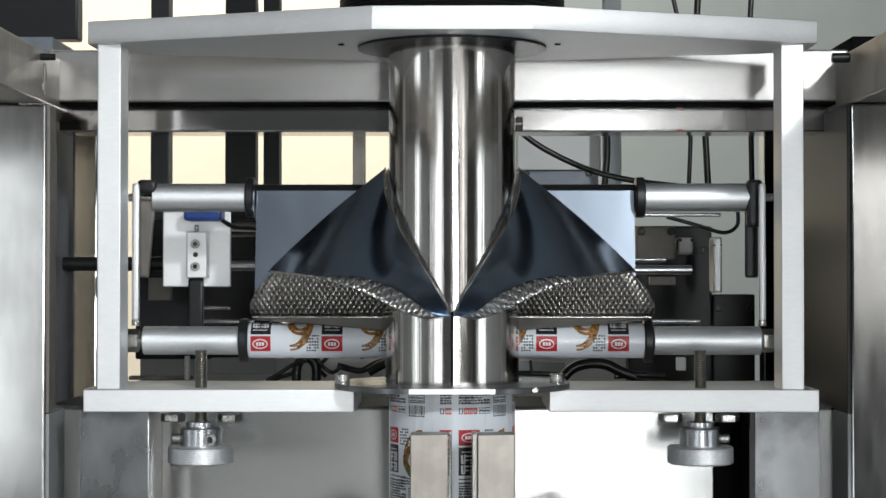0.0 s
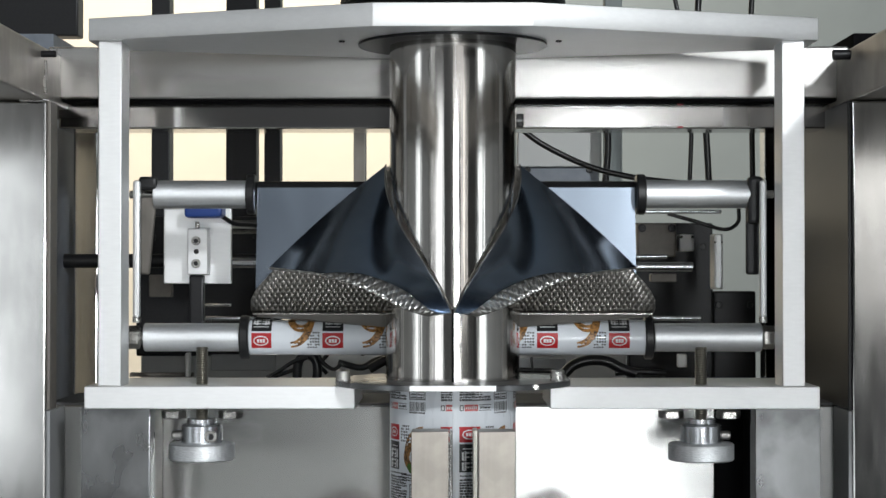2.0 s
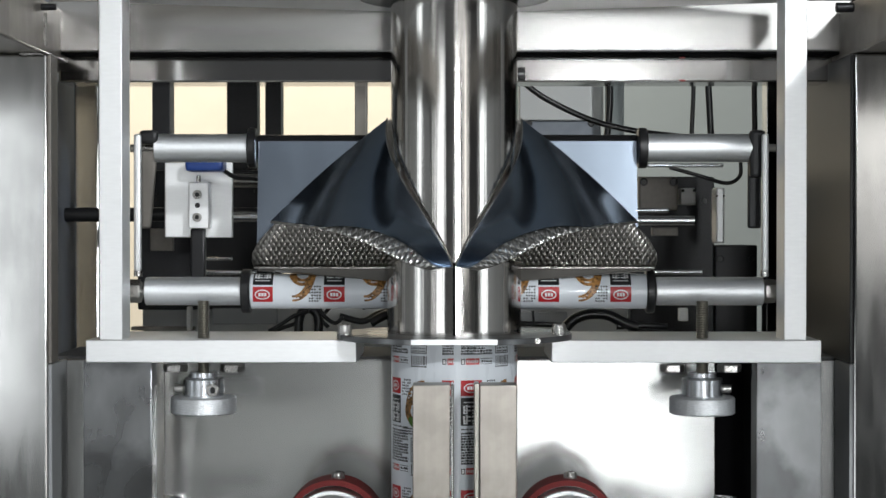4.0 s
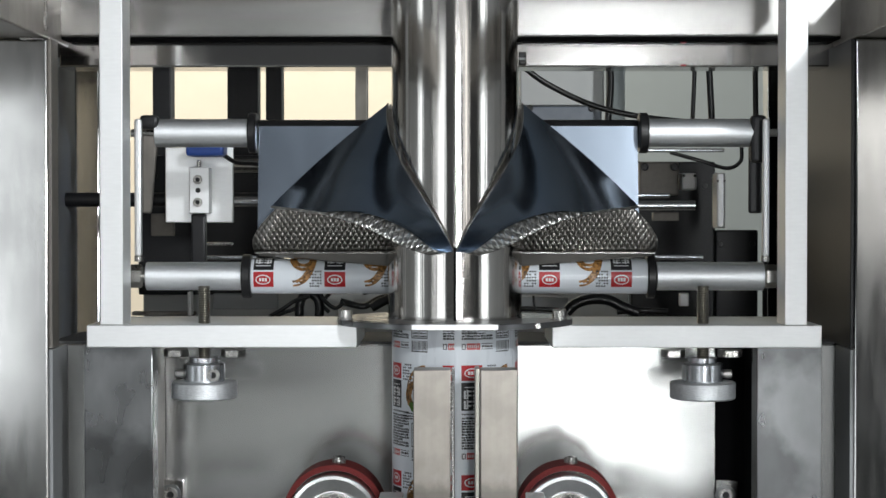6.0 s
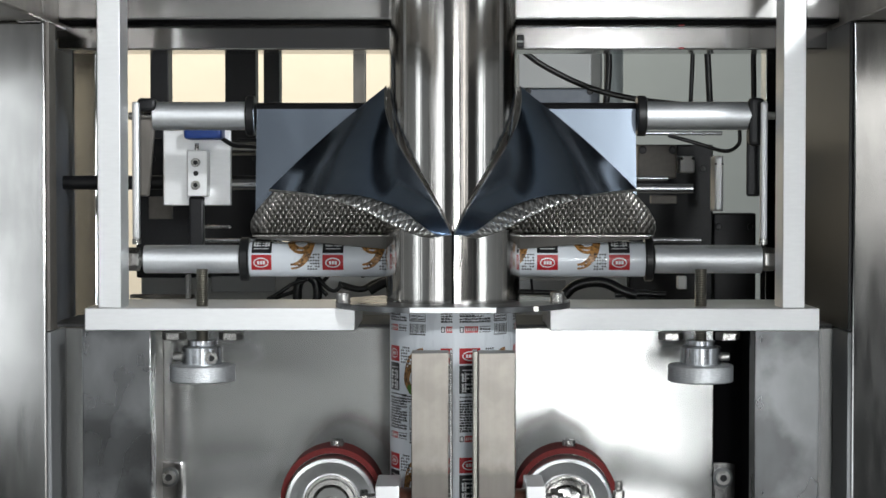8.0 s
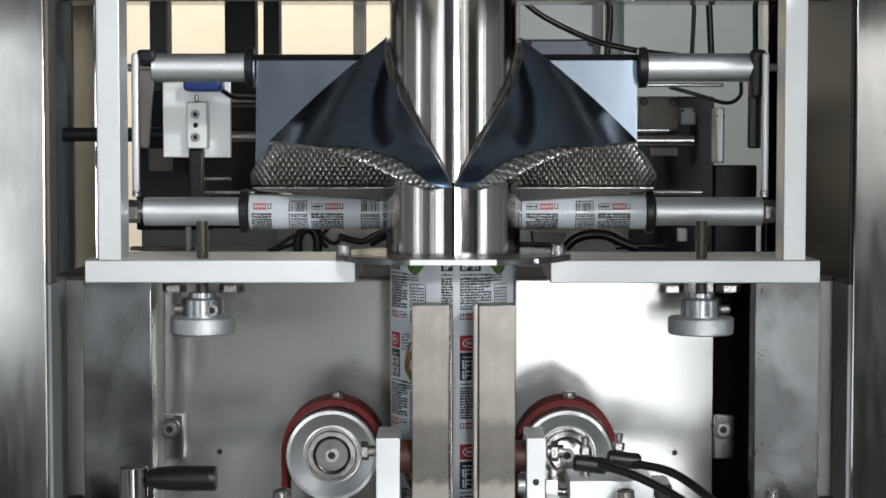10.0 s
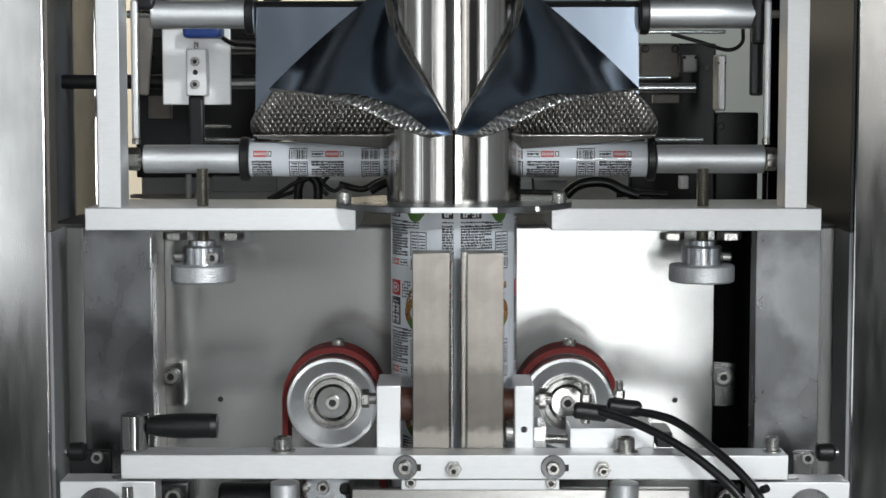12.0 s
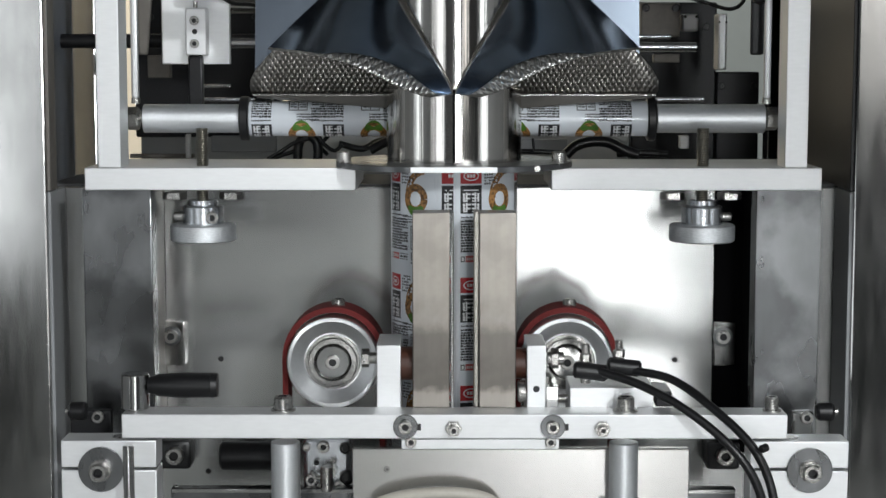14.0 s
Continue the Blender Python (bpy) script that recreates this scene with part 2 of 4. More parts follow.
def box(x0, x1, y0, y1, z0, z1, bevel=0.0008, bm=None):
    own = bmesh.new()
    bmesh.ops.create_cube(own, size=1)
    bmesh.ops.scale(own, verts=own.verts, vec=(abs(x1 - x0), abs(y1 - y0), abs(z1 - z0)))
    bmesh.ops.translate(own, verts=own.verts, vec=((x0 + x1) / 2, (y0 + y1) / 2, (z0 + z1) / 2))
    if bevel:
        bmesh.ops.bevel(own, geom=own.edges[:], offset=bevel, segments=2, affect="EDGES", profile=0.5)
    return joined(own, bm)


def joined(own, bm):
    if bm is None:
        return own
    me = bpy.data.meshes.new("join")
    own.to_mesh(me)
    own.free()
    bm.from_mesh(me)
    bpy.data.meshes.remove(me)
    return bm


def prism(outline, z0, z1, bevel=0.0008):
    bm = bmesh.new()
    low = [bm.verts.new((x, y, z0)) for x, y in outline]
    top = [bm.verts.new((x, y, z1)) for x, y in outline]
    bm.faces.new(low[::-1])
    bm.faces.new(top)
    for i in range(len(low)):
        j = (i + 1) % len(low)
        bm.faces.new((low[i], low[j], top[j], top[i]))
    if bevel:
        bmesh.ops.bevel(bm, geom=bm.edges[:], offset=bevel, segments=2, affect="EDGES", profile=0.5)
    return bm


def turn(axis):
    return Vector((0, 0, 1)).rotation_difference(Vector(axis)).to_matrix()


def lathe(profile, at, axis=(0, 0, 1), seg=32, bm=None, sweep=(0, 360)):
    """Revolve (radius, height) pairs round an axis."""
    own = bmesh.new()
    m, at = turn(axis), Vector(at)
    full = sweep[1] - sweep[0] >= 360
    count = seg if full else seg + 1
    rings = []
    for r, h in profile:
        ring = []
        for i in range(count):
            a = radians(sweep[0] + (sweep[1] - sweep[0]) * i / seg)
            ring.append(own.verts.new(at + m @ Vector((r * math.cos(a), r * math.sin(a), h))))
        rings.append(ring)
    for a, b in zip(rings, rings[1:]):
        for i in range(seg):
            j = (i + 1) % count
            own.faces.new((a[i], a[j], b[j], b[i]))
    bmesh.ops.remove_doubles(own, verts=own.verts, dist=1e-7)
    return joined(own, bm)


def rod(at, axis, r, length, bevel=0.0006, seg=32, bm=None):
    b = min(bevel, r * 0.4)
    return lathe([(0, 0), (r - b, 0), (r, b), (r, length - b), (r - b, length), (0, length)], at, axis, seg, bm)


def socket_screw(at, axis, r, h, bm=None):
    """Cap head with a dark socket sunk in its end."""
    own = lathe([(0, h * 0.3), (r * 0.5, h * 0.3), (r * 0.52, h), (r * 0.86, h), (r, h * 0.86), (r, 0), (0, 0)], at, axis, 24)
    m, at = turn(axis), Vector(at)
    for f in own.faces:
        c = m.transposed() @ (f.calc_center_median() - at)
        if math.hypot(c.x, c.y) < r * 0.53 and c.z > h * 0.1:
            f.material_index = 1
    return joined(own, bm)


def washer(at, axis, r, h, hole=0.0, bm=None):
    return lathe([(hole, h), (r - 0.0004, h), (r, h - 0.0004), (r, 0), (hole, 0)], at, axis, 40, bm)


def hexnut(at, axis, r, h, bm=None):
    return lathe([(0, 0), (r * 0.93, 0), (r, h * 0.12), (r, h * 0.88), (r * 0.93, h), (0, h)], at, axis, 6, bm)


def thread(at, axis, r, length, pitch=0.0014, bm=None):
    prof, h = [(0, 0), (r * 0.9, 0)], 0.0
    while h < length - pitch:
        prof += [(r * 0.86, h), (r, h + pitch * 0.5)]
        h += pitch
    return lathe(prof + [(r * 0.86, length), (0, length)], at, axis, 20, bm)


def hose(points, r, seg=20, steps=10, bm=None):
    """A round cable through the points, smoothed."""
    own = bmesh.new()
    pts = [Vector(p) for p in points]
    pts = [2 * pts[0] - pts[1]] + pts + [2 * pts[-1] - pts[-2]]
    way = []
    for i in range(1, len(pts) - 2):
        p0, p1, p2, p3 = pts[i - 1:i + 3]
        for k in range(steps):
            t = k / steps
            way.append(0.5 * (2 * p1 + (p2 - p0) * t + (2 * p0 - 5 * p1 + 4 * p2 - p3) * t * t + (3 * p1 - p0 - 3 * p2 + p3) * t ** 3))
    way.append(pts[-2])
    rings, up = [], Vector((0, 1, 0.01))
    for i, p in enumerate(way):
        d = (way[min(i + 1, len(way) - 1)] - way[max(i - 1, 0)]).normalized()
        a = d.cross(up).normalized()
        b = a.cross(d)
        rings.append([own.verts.new(p + r * (math.cos(2 * math.pi * k / seg) * a + math.sin(2 * math.pi * k / seg) * b)) for k in range(seg)])
    for a, b in zip(rings, rings[1:]):
        for k in range(seg):
            own.faces.new((a[k], a[(k + 1) % seg], b[(k + 1) % seg], b[k]))
    own.faces.new(rings[0])
    own.faces.new(rings[-1][::-1])
    return joined(own, bm)


FRONT, BACK, UP, DOWN, RIGHT, LEFT = (0, -1, 0), (0, 1, 0), (0, 0, 1), (0, 0, -1), (1, 0, 0), (-1, 0, 0)

# -------------------------------------------------------------- hall
structure("floor", box(-3.5, 3.5, -4.2, 4.2, -0.1, 0.0, 0), CONCRETE, "grey concrete hall floor")
structure("ceiling", box(-3.5, 3.5, -4.2, 4.2, 3.3, 3.4, 0), HALLGREY, "dim grey hall ceiling")
structure("wall_north", box(-3.5, -0.1398, 3.0, 3.1, 0, 3.3, 0), CREAM, "cream painted hall wall behind the machine")
structure("wall_annex", box(-0.1398, 3.5, 3.0, 3.1, 0, 3.3, 0), GREYWALL, "pale grey hall wall behind the machine")
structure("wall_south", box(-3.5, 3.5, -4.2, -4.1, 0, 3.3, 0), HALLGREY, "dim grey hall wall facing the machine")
# Unseen wall bands, added to set what the steel panels reflect.
structure("reflection_band", box(-1.3, 0.15, -4.1, -4.08, 0, 0.78, 0), DADO, "unseen pale grey band added to the hall wall for reflections")
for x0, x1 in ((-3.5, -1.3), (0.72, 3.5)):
    structure("reflection_band", box(x0, x1, -4.1, -4.08, 0, 0.78, 0), SLATE, "unseen dark band added to the hall wall for reflections")
structure("wall_west", box(-3.6, -3.5, -4.2, 4.2, 0, 3.3, 0), DARKWALL, "grey hall side wall")
structure("wall_east", box(3.5, 3.6, -4.2, 4.2, 0, 3.3, 0), DARKWALL, "grey hall side wall")

# -------------------------------------------------------------- machine frame
cabinet = root("machine_frame", (0, 0.12, 0), "brushed stainless steel packing machine frame standing open", "machine frame")
for side, x0, x1 in (("left", -0.75, -0.3347), ("right", 0.3279, 0.75)):
    part("side_panel", box(x0, x1, 0.06, 0.0875 if side == "left" else 0.25, 0.0, 1.4932 - 0.001, 0.002), SIDE, cabinet)
part("lower_panel", box(-0.3533, 0.3462, 0.12, 0.22, 0.0, 1.2380, 0.002), PANEL, cabinet, "satin stainless back panel")
# Thin grey cover added so the ledge mirrors no bright wall.
part("sill", box(-0.3465, 0.3394, 0.123, 0.245, 1.2380, 1.2380 + 0.0015, 0.0003), HALLGREY, cabinet, "grey sheet added on the sill to dull its reflection")
part("cross_beam", box(-0.3475, 0.3394, 0.12, 0.15, 1.4995, 1.5446, 0.002), BEAM, cabinet)
# Thin black sheet in place of the shade below the beam.
part("beam_shade_sheet", box(-0.3455, 0.3380, 0.122, 0.1495, 1.4995 - 0.0015, 1.4995 - 0.0002, 0.0002), MATTE, cabinet, "black sheet standing in for shade under the beam")
part("rear_beam", box(-0.345, 0.337, 0.1515, 0.20, 1.4766, 1.4992, 0.0015), LOWBEAM, cabinet)
# Red light spots on the beam, coloured in as tiny chips.
for zr in (1.4778, 1.4980):
    part("red_light_spot", box(0.1962, 0.2010, 0.1505, 0.1513, zr - 0.0007, zr + 0.0007, 0.0002), INKRED, cabinet, "small red chip standing in for a light spot")
part("inner_post", box(-0.3636, -0.3398, 0.3, 0.34, 0.2, 1.4917, 0.002), STEEL, cabinet)
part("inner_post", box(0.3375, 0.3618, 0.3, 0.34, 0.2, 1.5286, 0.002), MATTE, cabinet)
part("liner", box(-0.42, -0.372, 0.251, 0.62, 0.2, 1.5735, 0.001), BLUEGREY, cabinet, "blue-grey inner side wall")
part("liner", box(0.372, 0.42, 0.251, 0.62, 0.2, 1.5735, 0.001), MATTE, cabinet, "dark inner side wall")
part("side_beam", box(-0.6, -0.3366, -0.7, 0.25, 1.4932, 1.5370, 0.002), GROUND, cabinet)
part("side_beam", box(0.3288, 0.6, -0.7, 0.25, 1.4932, 1.5370, 0.002), GROUND, cabinet)
# Dark sheets laid over bright inner faces to stand in for shade.
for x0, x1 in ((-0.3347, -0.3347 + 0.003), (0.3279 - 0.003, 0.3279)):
    part("lining", box(x0, x1, 0.063, 0.25 if x0 > 0 else 0.087, 1.2380, 1.4922, 0.0005), DARKSTEEL if x0 > 0 else BRONZE, cabinet, "dark sheet standing in for shade inside the opening")
# Grey sheets added so the corners throw back no window light.
for x0, x1 in ((-0.3347, -0.3347 + 0.003), (0.3279 - 0.003, 0.3279)):
    part("lining", box(x0, x1, 0.063, 0.119, 0.3, 1.2380 - 0.001, 0.0005), DARKWALL, cabinet, "grey sheet added against a double reflection")
part("stop_pin", rod((-0.3380, 0.05, 1.5297), RIGHT, 0.0028, 0.0138), DARKSTEEL, cabinet)
rng = random.Random(5)
part("weld_bead", hose([(-0.3350 + rng.uniform(-0.0006, 0.0006), 0.056, 1.5252 - 0.003 * i) for i in range(10)], 0.0013, 10, 4), BOLT, cabinet, "bright weld bead")
part("weld_bead", hose([(-0.3558 + 0.0032 * i, 0.057, 1.4922 + rng.uniform(-0.0005, 0.0005)) for i in range(7)], 0.0013, 10, 4), BOLT, cabinet, "bright weld bead")
part("latch", rod((0.3247, 0.05, 1.5287), LEFT, 0.0041, 0.0147), DARKSTEEL, cabinet)

# -------------------------------------------------------------- top plate
top = root("top_plate", (0, 0.02, 1.5338), "thick pale aluminium top plate carrying the forming tube", "mounting plate")
ztop = 1.5338
part("plate", prism([(-0.0595, -0.083), (0.0595, -0.083), (0.288, 0.0), (0.288, 0.055), (0.06, 0.117), (-0.06, 0.117), (-0.288, 0.055), (-0.288, 0.0)], ztop, ztop + 0.0178, 0.0007), ALU, top)
part("clamp_ring", washer((0, 0.02, ztop - 0.0022), UP, 0.0755, 0.0022, 0.045), DARKSTEEL, top)
part("grip_ring", lathe([(0.05, 0), (0.088, 0)] + [(0.088 + 0.002 * (i % 2), 0.001 + 0.0015 * i) for i in range(12)] + [(0.05, 0.02)], (0, 0.02, ztop + 0.0178), UP, 64), DARKSTEEL, top, "dark knurled ring")
for x in (-0.0876, 0.0835):
    part("screw", socket_screw((x, 0.0, ztop), DOWN, 0.0024, 0.0012), DARKSTEEL, top)

# -------------------------------------------------------------- posts, brackets
for x0, x1 in ((-0.2799, -0.2616), (0.2594, 0.2771)):
    thing("upright_post", box(x0, x1, 0.0, 0.034, 1.2611, 1.5338, 0.0008), ALU, "pale aluminium square upright post", "post", "upright posts")
for x0, x1 in ((-0.2906, -0.0771), (0.0766, 0.2887)):
    thing("bracket_plate", box(x0, x1, 0.0, 0.119, 1.2433, 1.2611, 0.0008), ALU, "thick pale aluminium bracket plate with a bright front edge", "bracket plate", "bracket plates")

# -------------------------------------------------------------- forming tube
AX, R = 0.02, 0.0506
former = root("forming_tube", (0, AX, 1.2611), "polished stainless forming tube with flared embossed shoulder", "forming tube")
zfl = 1.2611
part("tube", lathe([(R, 0.002), (R, 0.62)], (0, AX, zfl), UP, 96), POLISHED, former)
part("sleeve", lathe([(R + 0.0028, 0.0045), (R + 0.0028, 0.062), (R + 0.0018, 0.062)], (0, AX, zfl), UP, 96, None, (-88.6, 268.6)), POLISHED, former, "split polished sleeve")
part("slit", box(-0.0008, 0.0008, AX - R - 0.0033, AX - R - 0.0020, zfl + 0.0052, zfl + 0.0618, 0), MATTE, former, "dark slit of the sleeve")
flange = washer((0, AX, zfl + 0.0004), UP, 0.0938, 0.0045, R + 0.001)
for v in flange.verts:
    v.co.y = max(v.co.y, -0.068)
part("flange", flange, WORN, former)
part("flange_stud", rod((0.0632, -0.0492, zfl + 0.0026), FRONT, 0.0024, 0.0022, 0.0004, 16), BOLT, former)
# Paler plate on the flat puts the flange's highlight into the colour.
part("flange_flat", box(-0.0325, 0.0325, -0.0690, -0.0682, zfl + 0.0006, zfl + 0.0048, 0.0002), ALU, former, "milled flat of the flange, faced with a paler plate for its highlight")
for x in (-0.0864, 0.0823):
    bm = socket_screw((x, 0.0, zfl + 0.0055), UP, 0.0056, 0.0075)
    part("flange_bolt", washer((x, 0.0, zfl + 0.0049), UP, 0.0062, 0.0012, 0, bm), BOLT, former)


def blend(keys, s):
    """Smooth value from (s, value...) keys."""
    for a, b in zip(keys, keys[1:]):
        if s <= b[0]:
            t = (s - a[0]) / (b[0] - a[0])
            return [p + (q - p) * t for p, q in zip(a[1:], b[1:])]
    return list(keys[-1][1:])


# where the wing meets the tube (share, turn in degrees, height) and its free lip (share, x, y, height)
SEAT = [(0, 0, 1.3195), (0.2, 20, 1.3491), (0.45, 44, 1.3829), (0.75, 78, 1.4159), (1, 97, 1.4368)]
LIP = [(0, 0.0176, -0.046, 1.3182), (0.2, 0.0415, -0.070, 1.3263), (0.4, 0.0624, -0.076, 1.3374),
       (0.6, 0.0874, -0.062, 1.3457), (0.8, 0.1168, -0.026, 1.3509), (1, 0.1473, 0.022, 1.3536)]


def smooth_keys(keys, degree):
    s = [k[0] for k in keys]
    return [np.polyfit(s, [k[i] for k in keys], degree) for i in range(1, len(keys[0]))]


SEAT_FIT, LIP_FIT = smooth_keys(SEAT, 3), smooth_keys(LIP, 4)


def wing(side, lo, hi, lift, ripple=0.0):
    """The flared sheet from the tube to its lip, between two shares of its width."""
    bm = bmesh.new()
    uvl = bm.loops.layers.uv.new("uv")
    n, k, grid = 60, 18, []
    for i in range(n + 1):
        s = i / n
        turned, zz = (float(np.polyval(c, s)) for c in SEAT_FIT)
        a = radians(max(1.0, turned))
        p = Vector((side * (R + 0.003) * math.sin(a), AX - (R + 0.003) * math.cos(a), zz))
        e = Vector([float(np.polyval(c, s)) for c in LIP_FIT])
        e.x *= side
        row = []
        for j in range(k + 1):
            t = lo(s) + (hi(s) - lo(s)) * j / k
            q = p.lerp(e, t)
            curl = max(0.0, (t - 0.6) / 0.4) ** 2 * 0.004 * (1 - s)
            q += Vector((side * 0.25, -0.9, 0.3)) * 0.005 * math.sin(math.pi * t) * s + Vector((0, 1, -0.2)) * curl
            q += Vector((side * 0.3, -1, 0.3)).normalized() * (lift + ripple * (1 + math.sin(38 * s)) * math.sin(math.pi * min(1, 1.2 * s)))
            row.append((bm.verts.new(q), (s * 0.11, t * 0.5 * (e - p).length)))
        grid.append(row)
    for a, b in zip(grid, grid[1:]):
        for j in range(k):
            f = bm.faces.new((a[j][0], a[j + 1][0], b[j + 1][0], b[j][0]))
            for lp, w in zip(f.loops, (a[j], a[j + 1], b[j + 1], b[j])):
                lp[uvl].uv = w[1]
    return bm


def thick(ob, t):
    m = ob.modifiers.new("thickness", "SOLIDIFY")
    m.thickness, m.offset = t, 0
    return ob


for side in (-1, 1):
    thick(part("shoulder_wing", wing(side, lambda s: 0.0, lambda s: 1.0, 0.0), EMBOSSED_LIP, former, "embossed stainless flared wing"), 0.0008)


def back_plate():
    """Flat embossed rear of the shoulder with rounded lower corners."""
    bm = bmesh.new()
    uvl = bm.loops.layers.uv.new("uv")
    za, zb = 1.4374, 1.3164
    rows = []
    for i in range(41):
        t = i / 40
        z = za + (zb - za) * t
        edge = blend([(0, 0.0515), (0.68, 0.1455), (0.82, 0.1615), (0.9, 0.1668), (0.95, 0.1672), (0.98, 0.1665), (1, 0.165)], t)[0]
        rows.append([(bm.verts.new((edge * (j / 12 - 1), 0.034 + 0.036 * t, z)), (edge * (j / 12 - 1), z)) for j in range(25)])
    for a, b in zip(rows, rows[1:]):
        for j in range(24):
            f = bm.faces.new((a[j][0], b[j][0], b[j + 1][0], a[j + 1][0]))
            for lp, w in zip(f.loops, (a[j], b[j], b[j + 1], a[j + 1])):
                lp[uvl].uv = w[1]
    # cut away where the tube stands
    gone = [f for f in bm.faces if abs(f.calc_center_median().x) < R * 0.9 and (f.calc_center_median().y - AX) < R * 0.5]
    bmesh.ops.delete(bm, geom=gone, context="FACES")
    return bm


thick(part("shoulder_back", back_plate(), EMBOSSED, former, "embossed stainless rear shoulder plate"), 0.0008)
for side in (-1, 1):
    x0, x1 = sorted((side * 0.053, side * 0.1596))
    rim = box(x0, x1, 0.0430, 0.0442, 1.3147, 1.3170, 0.0)
    for v in rim.verts:
        if v.co.z < 1.3156 and abs(v.co.x) < 0.06:
            v.co.z -= 0.0085
        if v.co.z < 1.3156:
            v.co.y += 0.0035
    part("shoulder_rim", rim, RIMSTEEL, former, "plain grey rim of the shoulder")
    x0, x1 = sorted((side * 0.052, side * 0.1625))
    part("rim_fold", box(x0, x1, 0.0425, 0.0682, 1.3165, 1.3177, 0.0004), BOLT, former, "bright folded edge")

# film drawn over the shoulder
film_wrap = root("film_web", (0, 0.06, 1.3175), "dark metallised packaging film drawn over the shoulder", "film")
for side in (-1, 1):
    part("film_fold", wing(side, lambda s: 0.0, lambda s: 0.64 + 0.345 * max(0, min(1, (s - 0.2) / 0.5)), 0.0014, 0.00012), SILVERFILM, film_wrap)
for side in (-1, 1):
    seat = []
    for i in range(25):
        s = i / 24
        turned, zz = (float(np.polyval(c, s)) for c in SEAT_FIT)
        a = radians(max(1.0, turned))
        p = Vector((side * (R + 0.0036) * math.sin(a), AX - (R + 0.0036) * math.cos(a), zz))
        seat.append(p + Vector((0, -0.0006, 0.0006)))
    part("collar_edge", hose(seat, 0.0007, 8, 2), POLISHED, former, "bright rounded edge where the shoulder meets the tube")
sheet = box(-0.1628, 0.1514, 0.066, 0.0666, 1.3360, 1.4216, 0)
for v in sheet.verts:
    v.co.y += (v.co.z - 1.3360) * math.tan(radians(8.5))
part("film_sheet", sheet, FILMBACK, film_wrap, "flat bluish silver film sheet")

# -------------------------------------------------------------- printed film
PITCH_U, PITCH_V = 0.057, 0.0848


def ring_patch(bms, key, u0, u1, v0, v1, place, n=4):
    bm, k = bms[key], max(1, int((v1 - v0) / 0.0018))
    rows = [[bm.verts.new(place(u0 + (u1 - u0) * i / n, v0 + (v1 - v0) * j / k)) for i in range(n + 1)] for j in range(k + 1)]
    for lo, hi in zip(rows, rows[1:]):
        for i in range(n):
            bm.faces.new((lo[i], lo[i + 1], hi[i + 1], hi[i]))


def stroke(bms, key, path, width, place):
    """A painted band along a path, given in the film's own plane."""
    bm, rows = bms[key], []
    for i, (u, v) in enumerate(path):
        a, b = path[max(0, i - 1)], path[min(len(path) - 1, i + 1)]
        d = Vector((b[0] - a[0], b[1] - a[1])).normalized() * width[i] / 2
        rows.append((bm.verts.new(place(u - d.y, v + d.x)), bm.verts.new(place(u + d.y, v - d.x))))
    for a, b in zip(rows, rows[1:]):
        bm.faces.new((a[0], a[1], b[1], b[0]))


